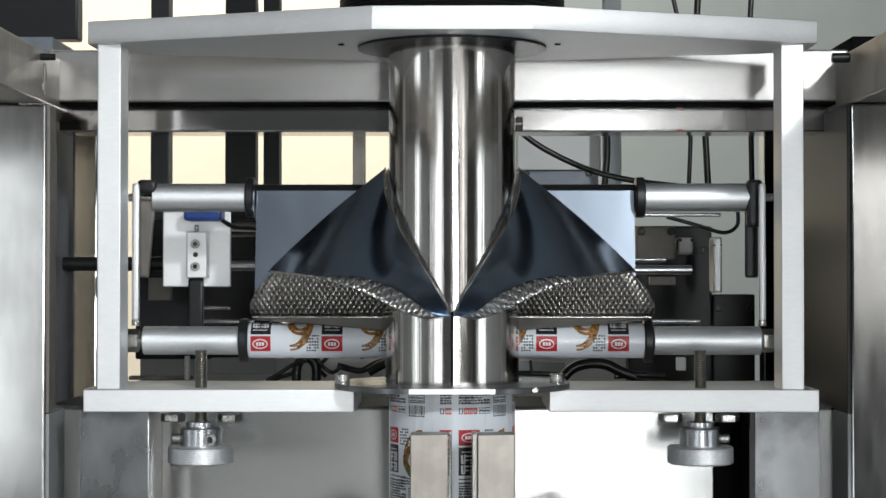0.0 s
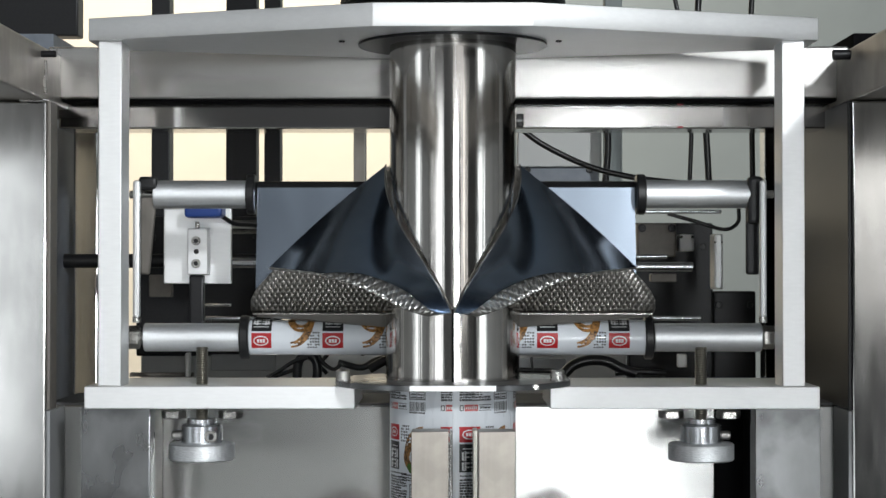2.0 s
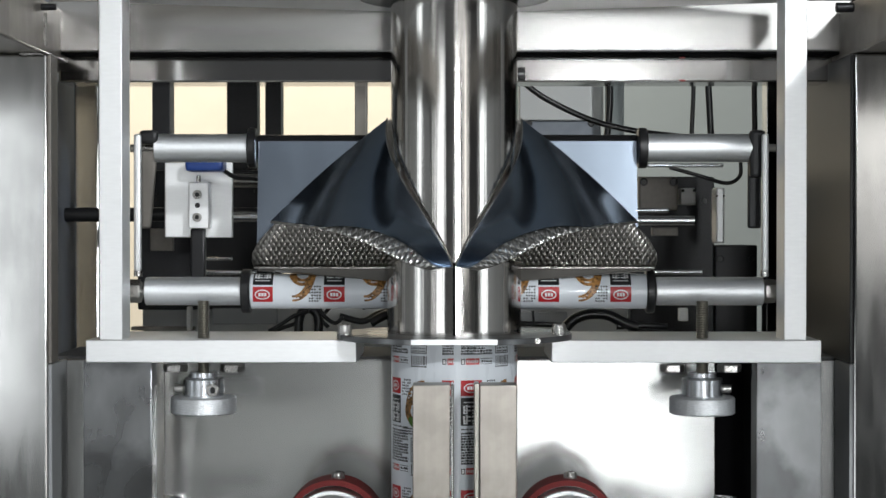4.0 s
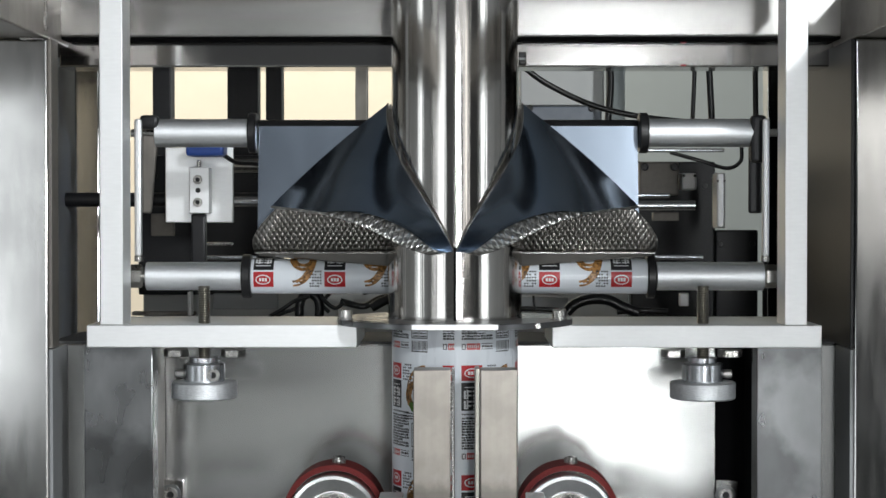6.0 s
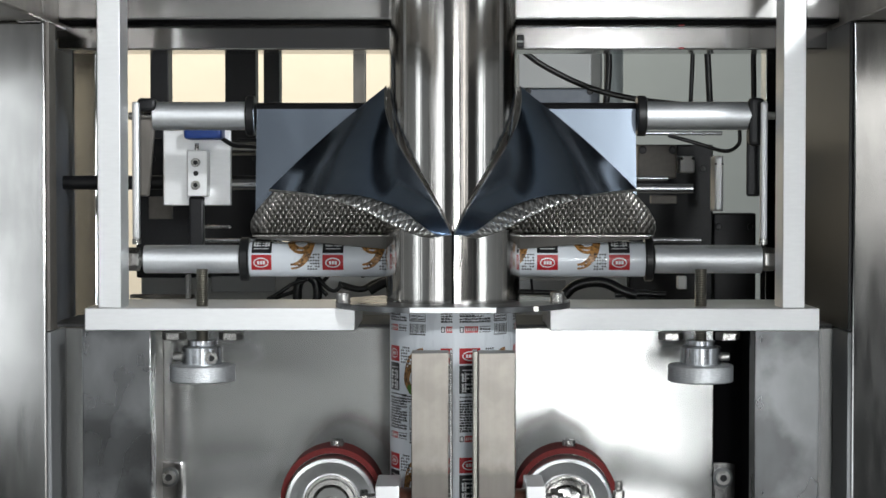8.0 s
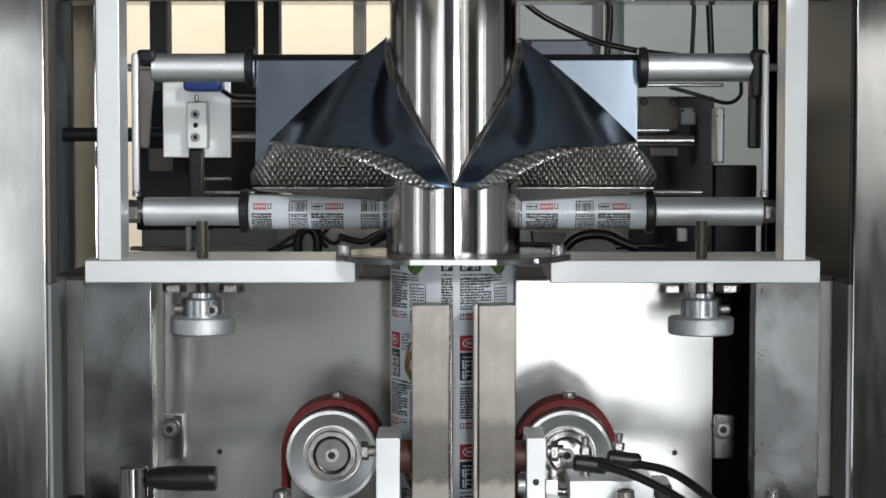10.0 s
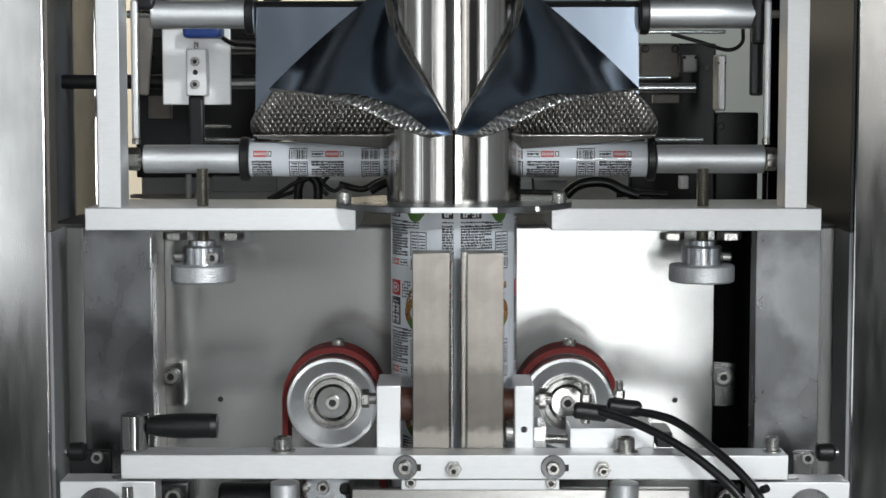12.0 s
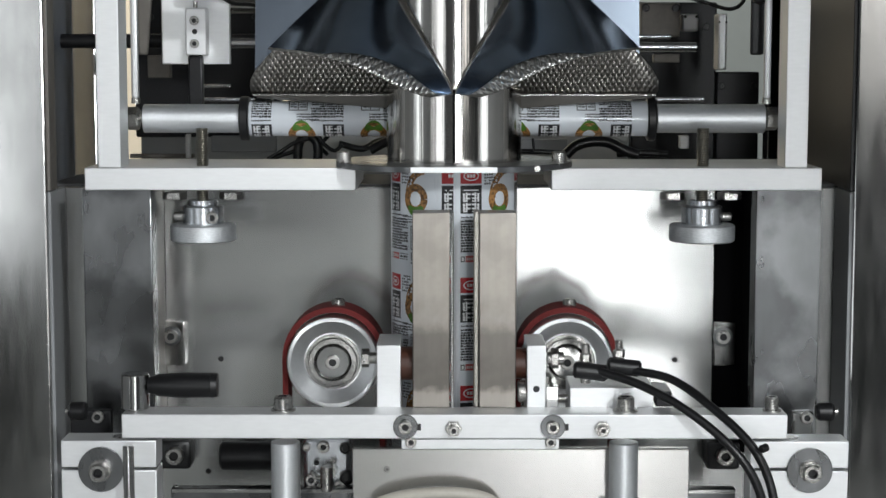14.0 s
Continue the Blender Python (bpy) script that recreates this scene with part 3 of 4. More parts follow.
def print_cell(bms, u, v, put, lo=-9.0, hi=9.0):
    """One repeat of the print: red badge, black box, text lines, table, bar code and a large figure six. u runs right, v up from the badge's middle."""
    mm = 0.001
    rng = random.Random(int(u * 1e4) % 7)

    def patch(key, a, b, c, d, layer):
        a, b = max(u + a * mm, lo), min(u + b * mm, hi)
        if b - a > 0.0004:
            ring_patch(bms, key, a, b, v + c * mm, v + d * mm, lambda p, q: put(p, q, layer), max(1, int((b - a) / 0.004)))

    def line(key, path, width, layer):
        path = [(u + a * mm, v + b * mm) for a, b in path]
        if all(lo < a < hi for a, _ in path):
            stroke(bms, key, path, [w * mm for w in width], lambda p, q: put(p, q, layer))

    def text_line(x0, x1, y, h, bold=0.72):
        x = x0
        while x < x1 - 0.5:
            w = rng.uniform(0.8, 3.0)
            patch("text", x, min(x1, x + w), y, y + h * rng.choice((1, 1, 1, bold)), 1)
            x += w + rng.uniform(0.25, 0.6)

    patch("red", 0, 17, -6, 6, 1)
    line("white", [(8.5 + 5.8 * math.cos(t * 0.35), 3.4 * math.sin(t * 0.35)) for t in range(19)], [0.9] * 19, 2)
    for i in range(3):
        patch("white", 5.2 + i * 2.3, 7.0 + i * 2.3, -1.3, 1.3, 2)
    patch("black", 0, 17, -29, -7.4, 1)
    patch("white", 2.5, 14.5, -11.4, -10.6, 2)
    # two by two block letters, as plain strokes
    for i in range(2):
        for j in range(2):
            x, y = 1.8 + 7.0 * i, -20.0 - 7.9 * j
            patch("white", x, x + 6.2, y + 5.2, y + 6.5, 2)
            patch("white", x + 2.3, x + 3.7, y, y + 7.2, 2)
            patch("white", x + 0.2, x + 6.0, y + 2.1, y + 3.3, 2)
            patch("white", x + (4.7 if i else 0.2), x + (6.1 if i else 1.6), y, y + 5.2, 2)
            patch("white", x + 0.4, x + 2.4, y, y + 1.0, 2)
    text_line(0.5, 26.5, -32.4, 1.1)
    for i in range(12):
        short = 7 if i in (4, 9) else 0
        text_line(0.2, 26.5 - short, -35.7 - 2.12 * i, 1.6)
    # recycling mark, pink panel with a white line, small table
    patch("text", 0.3, 3.4, -66.6, -62.2, 1)
    patch("white", 0.9, 2.8, -66.0, -62.8, 2)
    patch("pink", 4.2, 15.0, -66.8, -61.8, 1)
    for i in range(6):
        patch("white", 5.0 + 1.6 * i, 6.0 + 1.6 * i, -65.4, -63.2, 2)
    for y in (-66.6, -62.4):
        patch("text", 16.0, 26.5, y, y + 0.5, 1)
    text_line(16.8, 26.0, -65.0, 1.6)
    # nutrition table over the bar code
    for y in (-58.6, -40.4):
        patch("text", 29.5, 44.5, y, y + 0.7, 1)
    for x in (29.5, 36.6, 43.9):
        patch("text", x, x + 0.7, -58.6, -39.7, 1)
    for j in range(7):
        text_line(30.8, 36.0, -43.6 - 2.3 * j, 1.3)
        text_line(38.0, 43.2, -43.6 - 2.3 * j, 1.3)
    x = 29.8
    while x < 44:
        w = rng.choice((0.45, 0.6, 1.0))
        patch("text", x, x + w, -67.4, -60.4, 1)
        x += w + rng.choice((0.45, 0.6, 0.8))
    text_line(29.5, 44.5, -69.2, 1.1)
    for i in range(6):
        for k in range(5):
            if (i * 5 + k) % 7:
                patch("text", 19.4 + 2.1 * k, 20.8 + 2.1 * k, 4.6 - 2.3 * i, 5.9 - 2.3 * i, 1)
    for i in range(3):
        text_line(20, 38, -33.2 - 2.0 * i, 1.1)
    # the figure six: a tail that sweeps down into a ring
    tail = [(42.8 - 16.0 * math.sin(math.pi * 0.5 * t / 10), 3.2 - 20.5 * (1 - math.cos(math.pi * 0.5 * t / 10))) for t in range(11)]
    line("tan", tail, [5.0 + 0.12 * t for t in range(11)], 1)
    ring = [(34.4 + 8.2 * math.cos(2 * math.pi * t / 28), -18.4 + 8.8 * math.sin(2 * math.pi * t / 28)) for t in range(29)]
    line("tan", ring, [6.0] * 29, 2)
    leaf = [(34.4 + 7.0 * math.cos(math.pi * (1.16 + 0.68 * t / 12)), -19.8 + 8.6 * math.sin(math.pi * (1.16 + 0.68 * t / 12))) for t in range(13)]
    line("green", leaf, [2.0 + 5.6 * math.sin(math.pi * (t + 1) / 14) for t in range(13)], 3)


INKS = {"red": INKRED, "black": INKBLACK, "white": INKWHITE, "text": INKGREY, "pink": INKPINK, "tan": INKTAN, "green": INKGREEN}
SINGLE = {"red": "red_badge", "black": "black_box", "tan": "figure_six", "green": "leaf"}
JOINED = {"white": "white_lettering", "text": "fine_print", "pink": "pale_red_print"}


def inks():
    return {k: bmesh.new() for k in INKS}


def cell_done(bms, owner):
    """Badges, boxes and figures become parts of their own."""
    for k, name in SINGLE.items():
        if bms[k].verts:
            part(name, bms[k], INKS[k], owner)
            bms[k] = bmesh.new()


def print_done(bms, owner):
    """The fine print is joined."""
    for k, name in JOINED.items():
        tagged(part(name, bms[k], INKS[k], owner), kind="stuff")


RS = 0.0503
ZRED = 1.2567
ADVANCE = 0.2814
film = root("film_tube", (0, AX, 1.1), "white printed film tube closing round the forming tube", "film")
part("film_skin", lathe([(RS, -0.75), (RS, 0.172)], (0, AX, 1.1), UP, 96), WHITEFILM, film)
bms = inks()


def on_tube(u, v, layer):
    a = u / RS
    r = RS + 0.00006 * layer
    return Vector((r * math.sin(a), AX - r * math.cos(a), v))


for row in range(-11, 2):
    v = ZRED + PITCH_V * row
    if 0.42 < v < 1.262:
        for u0 in (0.005, 0.005 + PITCH_U, 0.005 + 2 * PITCH_U):
            print_cell(bms, u0, v, on_tube, 0.0022, 0.155)
            cell_done(bms, film)
        for u0 in (-0.0095, -0.0095 - PITCH_U, -0.0095 - 2 * PITCH_U):
            print_cell(bms, u0, v, on_tube, -0.155, -0.0004)
            cell_done(bms, film)
print_done(bms, film)
part("seam", box(-0.0003, 0.0022, AX - RS - 0.00024, AX - RS + 0.001, 0.4, 1.262, 0.0002), WHITEFILM, film, "overlapped white film seam")

# -------------------------------------------------------------- rollers
RR = 0.0144
ZLO, ZUP = 1.2976, 1.4159
roller = root("film_roller", (0, 0.06, ZLO), "aluminium guide roller wrapped by printed film", "roller")
part("core", rod((-0.1668, 0.06, ZLO), RIGHT, RR, 0.3244), WHITEFILM, roller, "white printed film wrap")
for x0, x1 in ((-0.2533, -0.1742), (0.1647, 0.2528)):
    part("sleeve", rod((x0, 0.06, ZLO), RIGHT, 0.0116, x1 - x0), SPUN, roller)
for x0, x1 in ((-0.1742, -0.1668), (0.1569, 0.1638)):
    part("collar", rod((x0, 0.06, ZLO), RIGHT, 0.0181, x1 - x0, 0.001), BLACK, roller, "black plastic collar")
part("shaft", rod((-0.2658, 0.06, ZLO), RIGHT, 0.0028, 0.2635 - -0.2658), BOLT, roller)
for x in (-0.2668, 0.2538):
    part("nut", hexnut((x, 0.06, ZLO), RIGHT, 0.0097, 0.0097), BOLT, roller)
bms = inks()


def on_roller(u, v, layer):
    a = v * 2 * math.pi / PITCH_V
    r = RR + 0.00015 * layer
    return Vector((u, 0.06 - r * math.cos(a), ZLO + r * math.sin(a)))


def upside_down(u, v, layer):
    return on_roller(-u, -v, layer)


for x in (-0.1477, -0.0892, -0.0306, 0.0279, 0.0854, 0.1439):
    print_cell(bms, -x, 0.0022, upside_down, -0.1550, 0.1640)
    cell_done(bms, roller)
print_done(bms, roller)

upper = root("upper_roller", (0, 0.08, ZUP), "aluminium guide roller above the shoulder", "roller")
part("core", rod((-0.1644, 0.0935, ZUP), RIGHT, 0.0117, 0.3176), DARKSTEEL, upper)
for x0, x1 in ((-0.2487, -0.1710), (0.1599, 0.2478)):
    part("sleeve", rod((x0, 0.08, ZUP), RIGHT, 0.0117, x1 - x0), SPUN, upper)
for x0, x1 in ((-0.1714, -0.1644), (0.1524, 0.1599)):
    part("collar", rod((x0, 0.08, ZUP), RIGHT, 0.0169, x1 - x0, 0.001), BLACK, upper, "black plastic collar")
for x0, x1 in ((-0.2695, -0.1695), (0.1581, 0.2671)):
    part("shaft", rod((x0, 0.08, ZUP), RIGHT, 0.0033, x1 - x0), BOLT, upper)
for x0, x1, lx0, lx1 in ((-0.2606, -0.2452, -0.2621, -0.2561), (0.2438, 0.2569, 0.2511, 0.2566)):
    arm = root("roller_arm", ((x0 + x1) / 2, 0.07, ZUP), "dark arm and slim bright link holding the rollers", "arm", "roller arms")
    part("arm", box(x0, x1, 0.068, 0.078, 1.4190 if x0 < 0 else 1.3911, 1.4304, 0.003), DARKSTEEL, arm)
    part("link", box(lx0, lx1, 0.052, 0.058, 1.3139, 1.4264, 0.002), ALU, arm, "slim bright link bar")
    plate = box(x0, x1 - (0.0072 if x0 < 0 else 0.002), 0.0785, 0.083, 1.3491, 1.4230, 0.002)
    for v in plate.verts:
        if x0 < 0 and v.co.z > 1.40 and v.co.x > x1 - 0.011:
            v.co.x += 0.0062
    part("arm_plate", plate, GROUND if x0 < 0 else DARKSTEEL, arm, "grey arm plate")
    part("pivot", socket_screw(((lx0 + lx1) / 2, 0.056, 1.3098), UP, 0.0035, 0.005), BOLT, arm)

# -------------------------------------------------------------- hand wheels
for xc in (-0.2011, 0.1986):
    knob = root("hand_wheel", (xc, 0.025, 1.2007), "knurled aluminium hand wheel on a threaded spindle", "hand wheel", "hand wheels")
    part("spindle", thread((xc, 0.025, 1.2233), UP, 0.0050, 1.2911 - 1.2233), SPINDLE, knob, "dark threaded spindle")
    part("collar", lathe([(0, 0), (0.0163, 0), (0.0163, 0.0135), (0.0149, 0.0148), (0.0118, 0.0155), (0.0118, 0.019), (0, 0.019)], (xc, 0.025, 1.2147), UP, 40), TURNED, knob)
    grip = bmesh.new()
    n, rr, hh = 96, 0.0262, 0.0140
    rows = [[(rr - 0.0015, 0)] * n, [(rr - (0.0003 if i % 2 else 0), 0.0012) for i in range(n)], [(rr - (0 if i % 2 else 0.0003), hh * 0.5) for i in range(n)], [(rr - (0.0003 if i % 2 else 0), hh - 0.0012) for i in range(n)], [(rr - 0.0015, hh)] * n]
    rings = [[grip.verts.new((xc + r * math.cos(2 * math.pi * i / n), 0.025 + r * math.sin(2 * math.pi * i / n), 1.2007 + h)) for i, (r, h) in enumerate(ring)] for ring in rows]
    for a, b in zip(rings, rings[1:]):
        for i in range(n):
            grip.faces.new((a[i], a[(i + 1) % n], b[(i + 1) % n], b[i]))
    grip.faces.new(rings[0][::-1])
    grip.faces.new(rings[-1])
    part("grip", grip, KNURL, knob)
    sx = 1 if xc > 0 else -1
    part("set_screw", socket_screw((xc + sx * 0.0163, 0.025, 1.2206), (sx, 0, 0), 0.0035, 0.007), BOLT, knob)
    if xc < 0:
        part("set_screw", socket_screw((xc + 0.0090, 0.025 - 0.0136, 1.2206), FRONT, 0.005, 0.003), BOLT, knob)
    for d in (-52, 50):
        part("nut", hexnut((xc + d * 0.00045, 0.03, 1.2337), UP, 0.010, 0.0062), BOLT, knob)

# -------------------------------------------------------------- columns and lugs on the back panel
for x0, x1, tilt in ((-0.2970, -0.2418, 0), (0.2411, 0.2929, 0)):
    thing("square_column", box(x0, x1, 0.02, 0.045, 1.0318, 1.2433, 0.001), WORN, "worn brushed stainless square column under the bracket", "column", "square columns")
    # Added web; the right one is flat black in place of shade.
    part("added_web", box(x0 + 0.006, x1 - 0.006, 0.0455, 0.1185, 1.0341, 1.2415, 0.001), GROUND if x0 < 0 else MATTE, cabinet, "web added behind the column, black on the shaded right side")
# Flat black strip in place of the column's shadow on the panel.
part("shadow_strip", box(0.2225, 0.2592, 0.1168, 0.1195, 1.0073, 1.2353, 0.0003), MATTE, cabinet, "black strip standing in for the column's shadow")
for xc in (-0.2402, 0.2322):
    lug = root("fixing_lug", (xc, 0.118, 1.1052), "small stainless lug bolted to the back panel", "lug", "fixing lugs")
    part("tab", box(xc - 0.0095, xc + 0.0095, 0.112, 0.119, 1.0841, 1.1223, 0.001), STEEL, lug)
    part("bolt", socket_screw((xc - 0.002, 0.112, 1.1096), FRONT, 0.006, 0.005), BOLT, lug)
    part("washer", washer((xc - 0.002, 0.1121, 1.1096), FRONT, 0.0085, 0.0014), WORN, lug)

# -------------------------------------------------------------- pull wheels
for xc, group in ((-0.0958, -1), (0.0897, 1)):
    zc = 1.1076
    wheel = root("pull_wheel", (xc, 0.0, zc), "turned aluminium drive wheel in a red silicone belt", "wheel", "drive wheels")
    part("rim", lathe([(0.0218, 0.004), (0.0231, 0.004), (0.0267, 0.006), (0.0329, 0.0095), (0.0356, 0.0095), (0.0364, 0.008), (0.0364, -0.012), (0, -0.012)], (xc, 0.0, zc), FRONT, 72), DISC, wheel)
    part("hub", lathe([(0, 0.007), (0.0124, 0.007), (0.0133, 0.006), (0.0133, 0.0), (0.0222, 0.004)], (xc, 0.0, zc), FRONT, 48), STEEL, wheel)
    part("bearing_ring", lathe([(0.0147, 0.0), (0.0151, 0.0075), (0.0187, 0.0075), (0.0191, 0.002)], (xc, 0.0, zc), FRONT, 48), BOLT, wheel)
    part("bearing_ring", lathe([(0.0196, 0.0), (0.0196, 0.006), (0.0213, 0.006), (0.0218, 0.002)], (xc, 0.0, zc), FRONT, 48), BOLT, wheel)
    part("axle_screw", socket_screw((xc, -0.0065, zc), FRONT, 0.0058, 0.003), BOLT, wheel)
    belt = bmesh.new()
    ra, cz = 0.0409, zc + 0.0016
    way = [(xc - ra, cz - 0.19)] + [(xc + ra * math.cos(math.pi * (1 - t / 24)), cz + ra * math.sin(math.pi * (1 - t / 24))) for t in range(25)] + [(xc + ra, cz - 0.19)]
    inn = [(xc + (x - xc) * 0.89, cz + (z - cz) * 0.89) for x, z in way]
    q = [[belt.verts.new((x, y, z)) for x, z in line] for line, y in ((way, 0.004), (way, 0.04), (inn, 0.04), (inn, 0.004))]
    for a, b in zip(q, q[1:] + q[:1]):
        for i in range(len(a) - 1):
            belt.faces.new((a[i], a[i + 1], b[i + 1], b[i]))
    part("belt", belt, RED, wheel, "dull red silicone belt")
    part("tension_screw", socket_screw((xc + 0.003, 0.02, cz + ra - 0.0008), UP, 0.0053, 0.0055), BOLT, wheel)

# -------------------------------------------------------------- vertical seal jaws
YJ = -0.075
jaw = root("fixed_seal_jaw", (-0.0162, YJ, 1.0857), "worn ground steel vertical seal bar on an aluminium block", "seal jaw", "seal jaws")
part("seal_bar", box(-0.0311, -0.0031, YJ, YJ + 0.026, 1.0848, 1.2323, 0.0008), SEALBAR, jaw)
part("seal_face", box(-0.0026, -0.0001, YJ + 0.001, YJ + 0.024, 1.0848, 1.2328, 0.0008), STEEL, jaw)
part("insulator", rod((-0.0418, -0.055, 1.1154), RIGHT, 0.0128, 0.0111), BROWN, jaw, "brown insulating spacer")
part("block", box(-0.0583, -0.0402, -0.0708, -0.015, 1.0700, 1.1317, 0.0008), ALU, jaw)
part("stub", hexnut((-0.0707, -0.05, 1.1185), RIGHT, 0.0073, 0.0060), BOLT, jaw)
part("shaft", rod((-0.0664, -0.05, 1.1185), RIGHT, 0.0043, 0.0086), BOLT, jaw)

moving = root("moving_seal_jaw", (0.0326, YJ, 1.0857), "worn ground steel vertical seal bar that slides sideways", "seal jaw", "seal jaws")
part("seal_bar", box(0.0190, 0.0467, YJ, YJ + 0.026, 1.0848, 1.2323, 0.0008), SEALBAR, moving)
part("seal_face", box(0.0148, 0.0186, YJ + 0.002, YJ + 0.024, 1.0848, 1.2332, 0.0008), SPINDLE, moving, "dark steel seal face")
part("insulator", rod((0.0463, -0.055, 1.1154), RIGHT, 0.0119, 0.0111), BROWN, moving, "brown insulating spacer")
part("block", box(0.0551, 0.0695, -0.0708, -0.015, 1.0700, 1.1317, 0.0008), ALU, moving)
part("dowel_hole", rod((0.0623, -0.0713, 1.0984), BACK, 0.0025, 0.001), BLACK, moving)
part("foot", box(0.0697, 0.0791, -0.0705, -0.03, 1.0720, 1.1004, 0.0008), STEEL, moving)
part("piston_rod", rod((0.0708, -0.06, 1.1202), RIGHT, 0.0051, 0.0128), BOLT, moving)
part("nut", hexnut((0.0738, -0.06, 1.1202), RIGHT, 0.0081, 0.0060), BOLT, moving)
part("guide_rod", rod((0.0787, -0.05, 1.0873), RIGHT, 0.0034, 0.0257), BOLT, moving)
part("clamp_screw", socket_screw((0.0541, -0.07, 1.0968), LEFT, 0.008, 0.006), BOLT, moving)

# -------------------------------------------------------------- air cylinder and hoses
cylinder = root("air_cylinder", (0.1256, -0.06, 1.0858), "pale aluminium air cylinder with two black hoses", "air cylinder")
part("body", box(0.0875, 0.1509, -0.0708, -0.02, 1.0720, 1.0996, 0.001), ALU, cylinder)
part("end_cap", box(0.1529, 0.1649, -0.07, -0.03, 1.0847, 1.0964, 0.001), DARKSTEEL, cylinder)
for xc, yy in ((0.0993, -0.07), (0.1263, -0.05)):
    fit_ = part("elbow_fitting", rod((xc, yy, 1.1029), UP, 0.0038, 0.0160), BOLT, cylinder, "bright threaded hose fitting")
    part("nut", hexnut((xc, yy, 1.1193), UP, 0.0046, 0.0059), BOLT, fit_)
    part("screw", rod((xc, yy, 1.1254), UP, 0.0030, 0.0076), BOLT, fit_)
    part("elbow", rod((xc - 0.0093, yy - 0.002, 1.1137), (1, 0, -0.12), 0.0063, 0.0262, 0.002), BLACK, cylinder, "black push-in elbow")
hose_set = root("air_hose", (0.2283, -0.12, 1.0274), "pair of glossy black air hoses hanging over the clamp bar", "hose")
part("hose", hose([(0.1091, -0.075, 1.1129), (0.1372, -0.09, 1.1058), (0.1682, -0.11, 1.0918), (0.1989, -0.125, 1.0685), (0.2184, -0.13, 1.0425), (0.2273, -0.13, 1.0089), (0.2306, -0.13, 0.9582)], 0.0033), RUBBER, hose_set)
part("hose", hose([(0.1366, -0.055, 1.1102), (0.1649, -0.07, 1.1055), (0.1903, -0.1, 1.0907), (0.2160, -0.12, 1.0674), (0.2295, -0.125, 1.0413), (0.2347, -0.13, 1.0089), (0.2363, -0.13, 0.9582)], 0.0033), RUBBER, hose_set)
part("cable_tie", rod((0.2216, -0.135, 1.0666), (0.5, 0.4, 0.1), 0.003, 0.006), BLACK, hose_set)

# -------------------------------------------------------------- clamp bar
YC = -0.1
clamp = root("clamp_bar", (-0.0013, YC, 1.0664), "pale aluminium clamp bar across the machine with bolts", "clamp bar")
part("bar", box(-0.2464, 0.2469, YC, -0.0712, 1.0664, 1.0847, 0.0008), ALU, clamp)
part("strip", box(-0.0390, 0.0782, YC + 0.004, -0.0725, 1.0576, 1.0653, 0.0006), ALU, clamp)
for xc in (-0.0359, 0.0733):
    part("washer", washer((xc, YC, 1.0758), FRONT, 0.0091, 0.002), WORN, clamp)
    part("bolt", socket_screw((xc, YC - 0.002, 1.0758), FRONT, 0.0050, 0.004), BOLT, clamp)
    part("slot", box(xc + 0.0074, xc + 0.0116, YC - 0.0006, YC, 1.0728, 1.0779, 0.0002), BLACK, clamp, "dark slot end")
for xc in (-0.0001, 0.1099):
    bolt = part("bolt", hexnut((xc, YC, 1.0749), FRONT, 0.0062, 0.006), BOLT, clamp)
    part("stud", socket_screw((xc, YC - 0.006, 1.0745), FRONT, 0.0037, 0.005), BOLT, bolt)
for xc in (-0.0318, 0.0720):
    part("bolt", socket_screw((xc, YC + 0.004, 1.0634), FRONT, 0.0041, 0.004), BOLT, clamp)
for xc, r in ((-0.1277, 15), (0.1282, 15), (0.2376, 11)):
    bm = socket_screw((xc, -0.0855, 1.0862), UP, r * 0.00046, 0.0095)
    part("cap_screw", washer((xc, -0.0855, 1.0847), UP, r * 0.00062, 0.0016, 0, bm), BOLT, clamp)

lever = root("clamp_lever", (-0.2387, -0.08, 1.0845), "steel clamping lever with a black plastic grip", "lever")
part("hub", lathe([(0, 0), (0.0042, 0), (0.0042, 0.003), (0.0101, 0.003), (0.0105, 0.0035), (0.0105, 0.0285), (0.0096, 0.0292), (0, 0.0292)], (-0.2383, -0.0856, 1.0836), UP, 40), STEEL, lever)
part("grip", lathe([(0, 0), (0.0059, 0), (0.0084, 0.0084), (0.0096, 0.0251), (0.0092, 0.0469), (0.0096, 0.0474), (0.0088, 0.0520), (0, 0.0524)], (-0.2285, -0.0856, 1.1039), RIGHT, 32), BLACK, lever, "glossy black plastic grip")
part("stem", rod((-0.2379, -0.12, 0.9879), UP, 0.0041, 1.0656 - 0.9879), STEEL, lever)

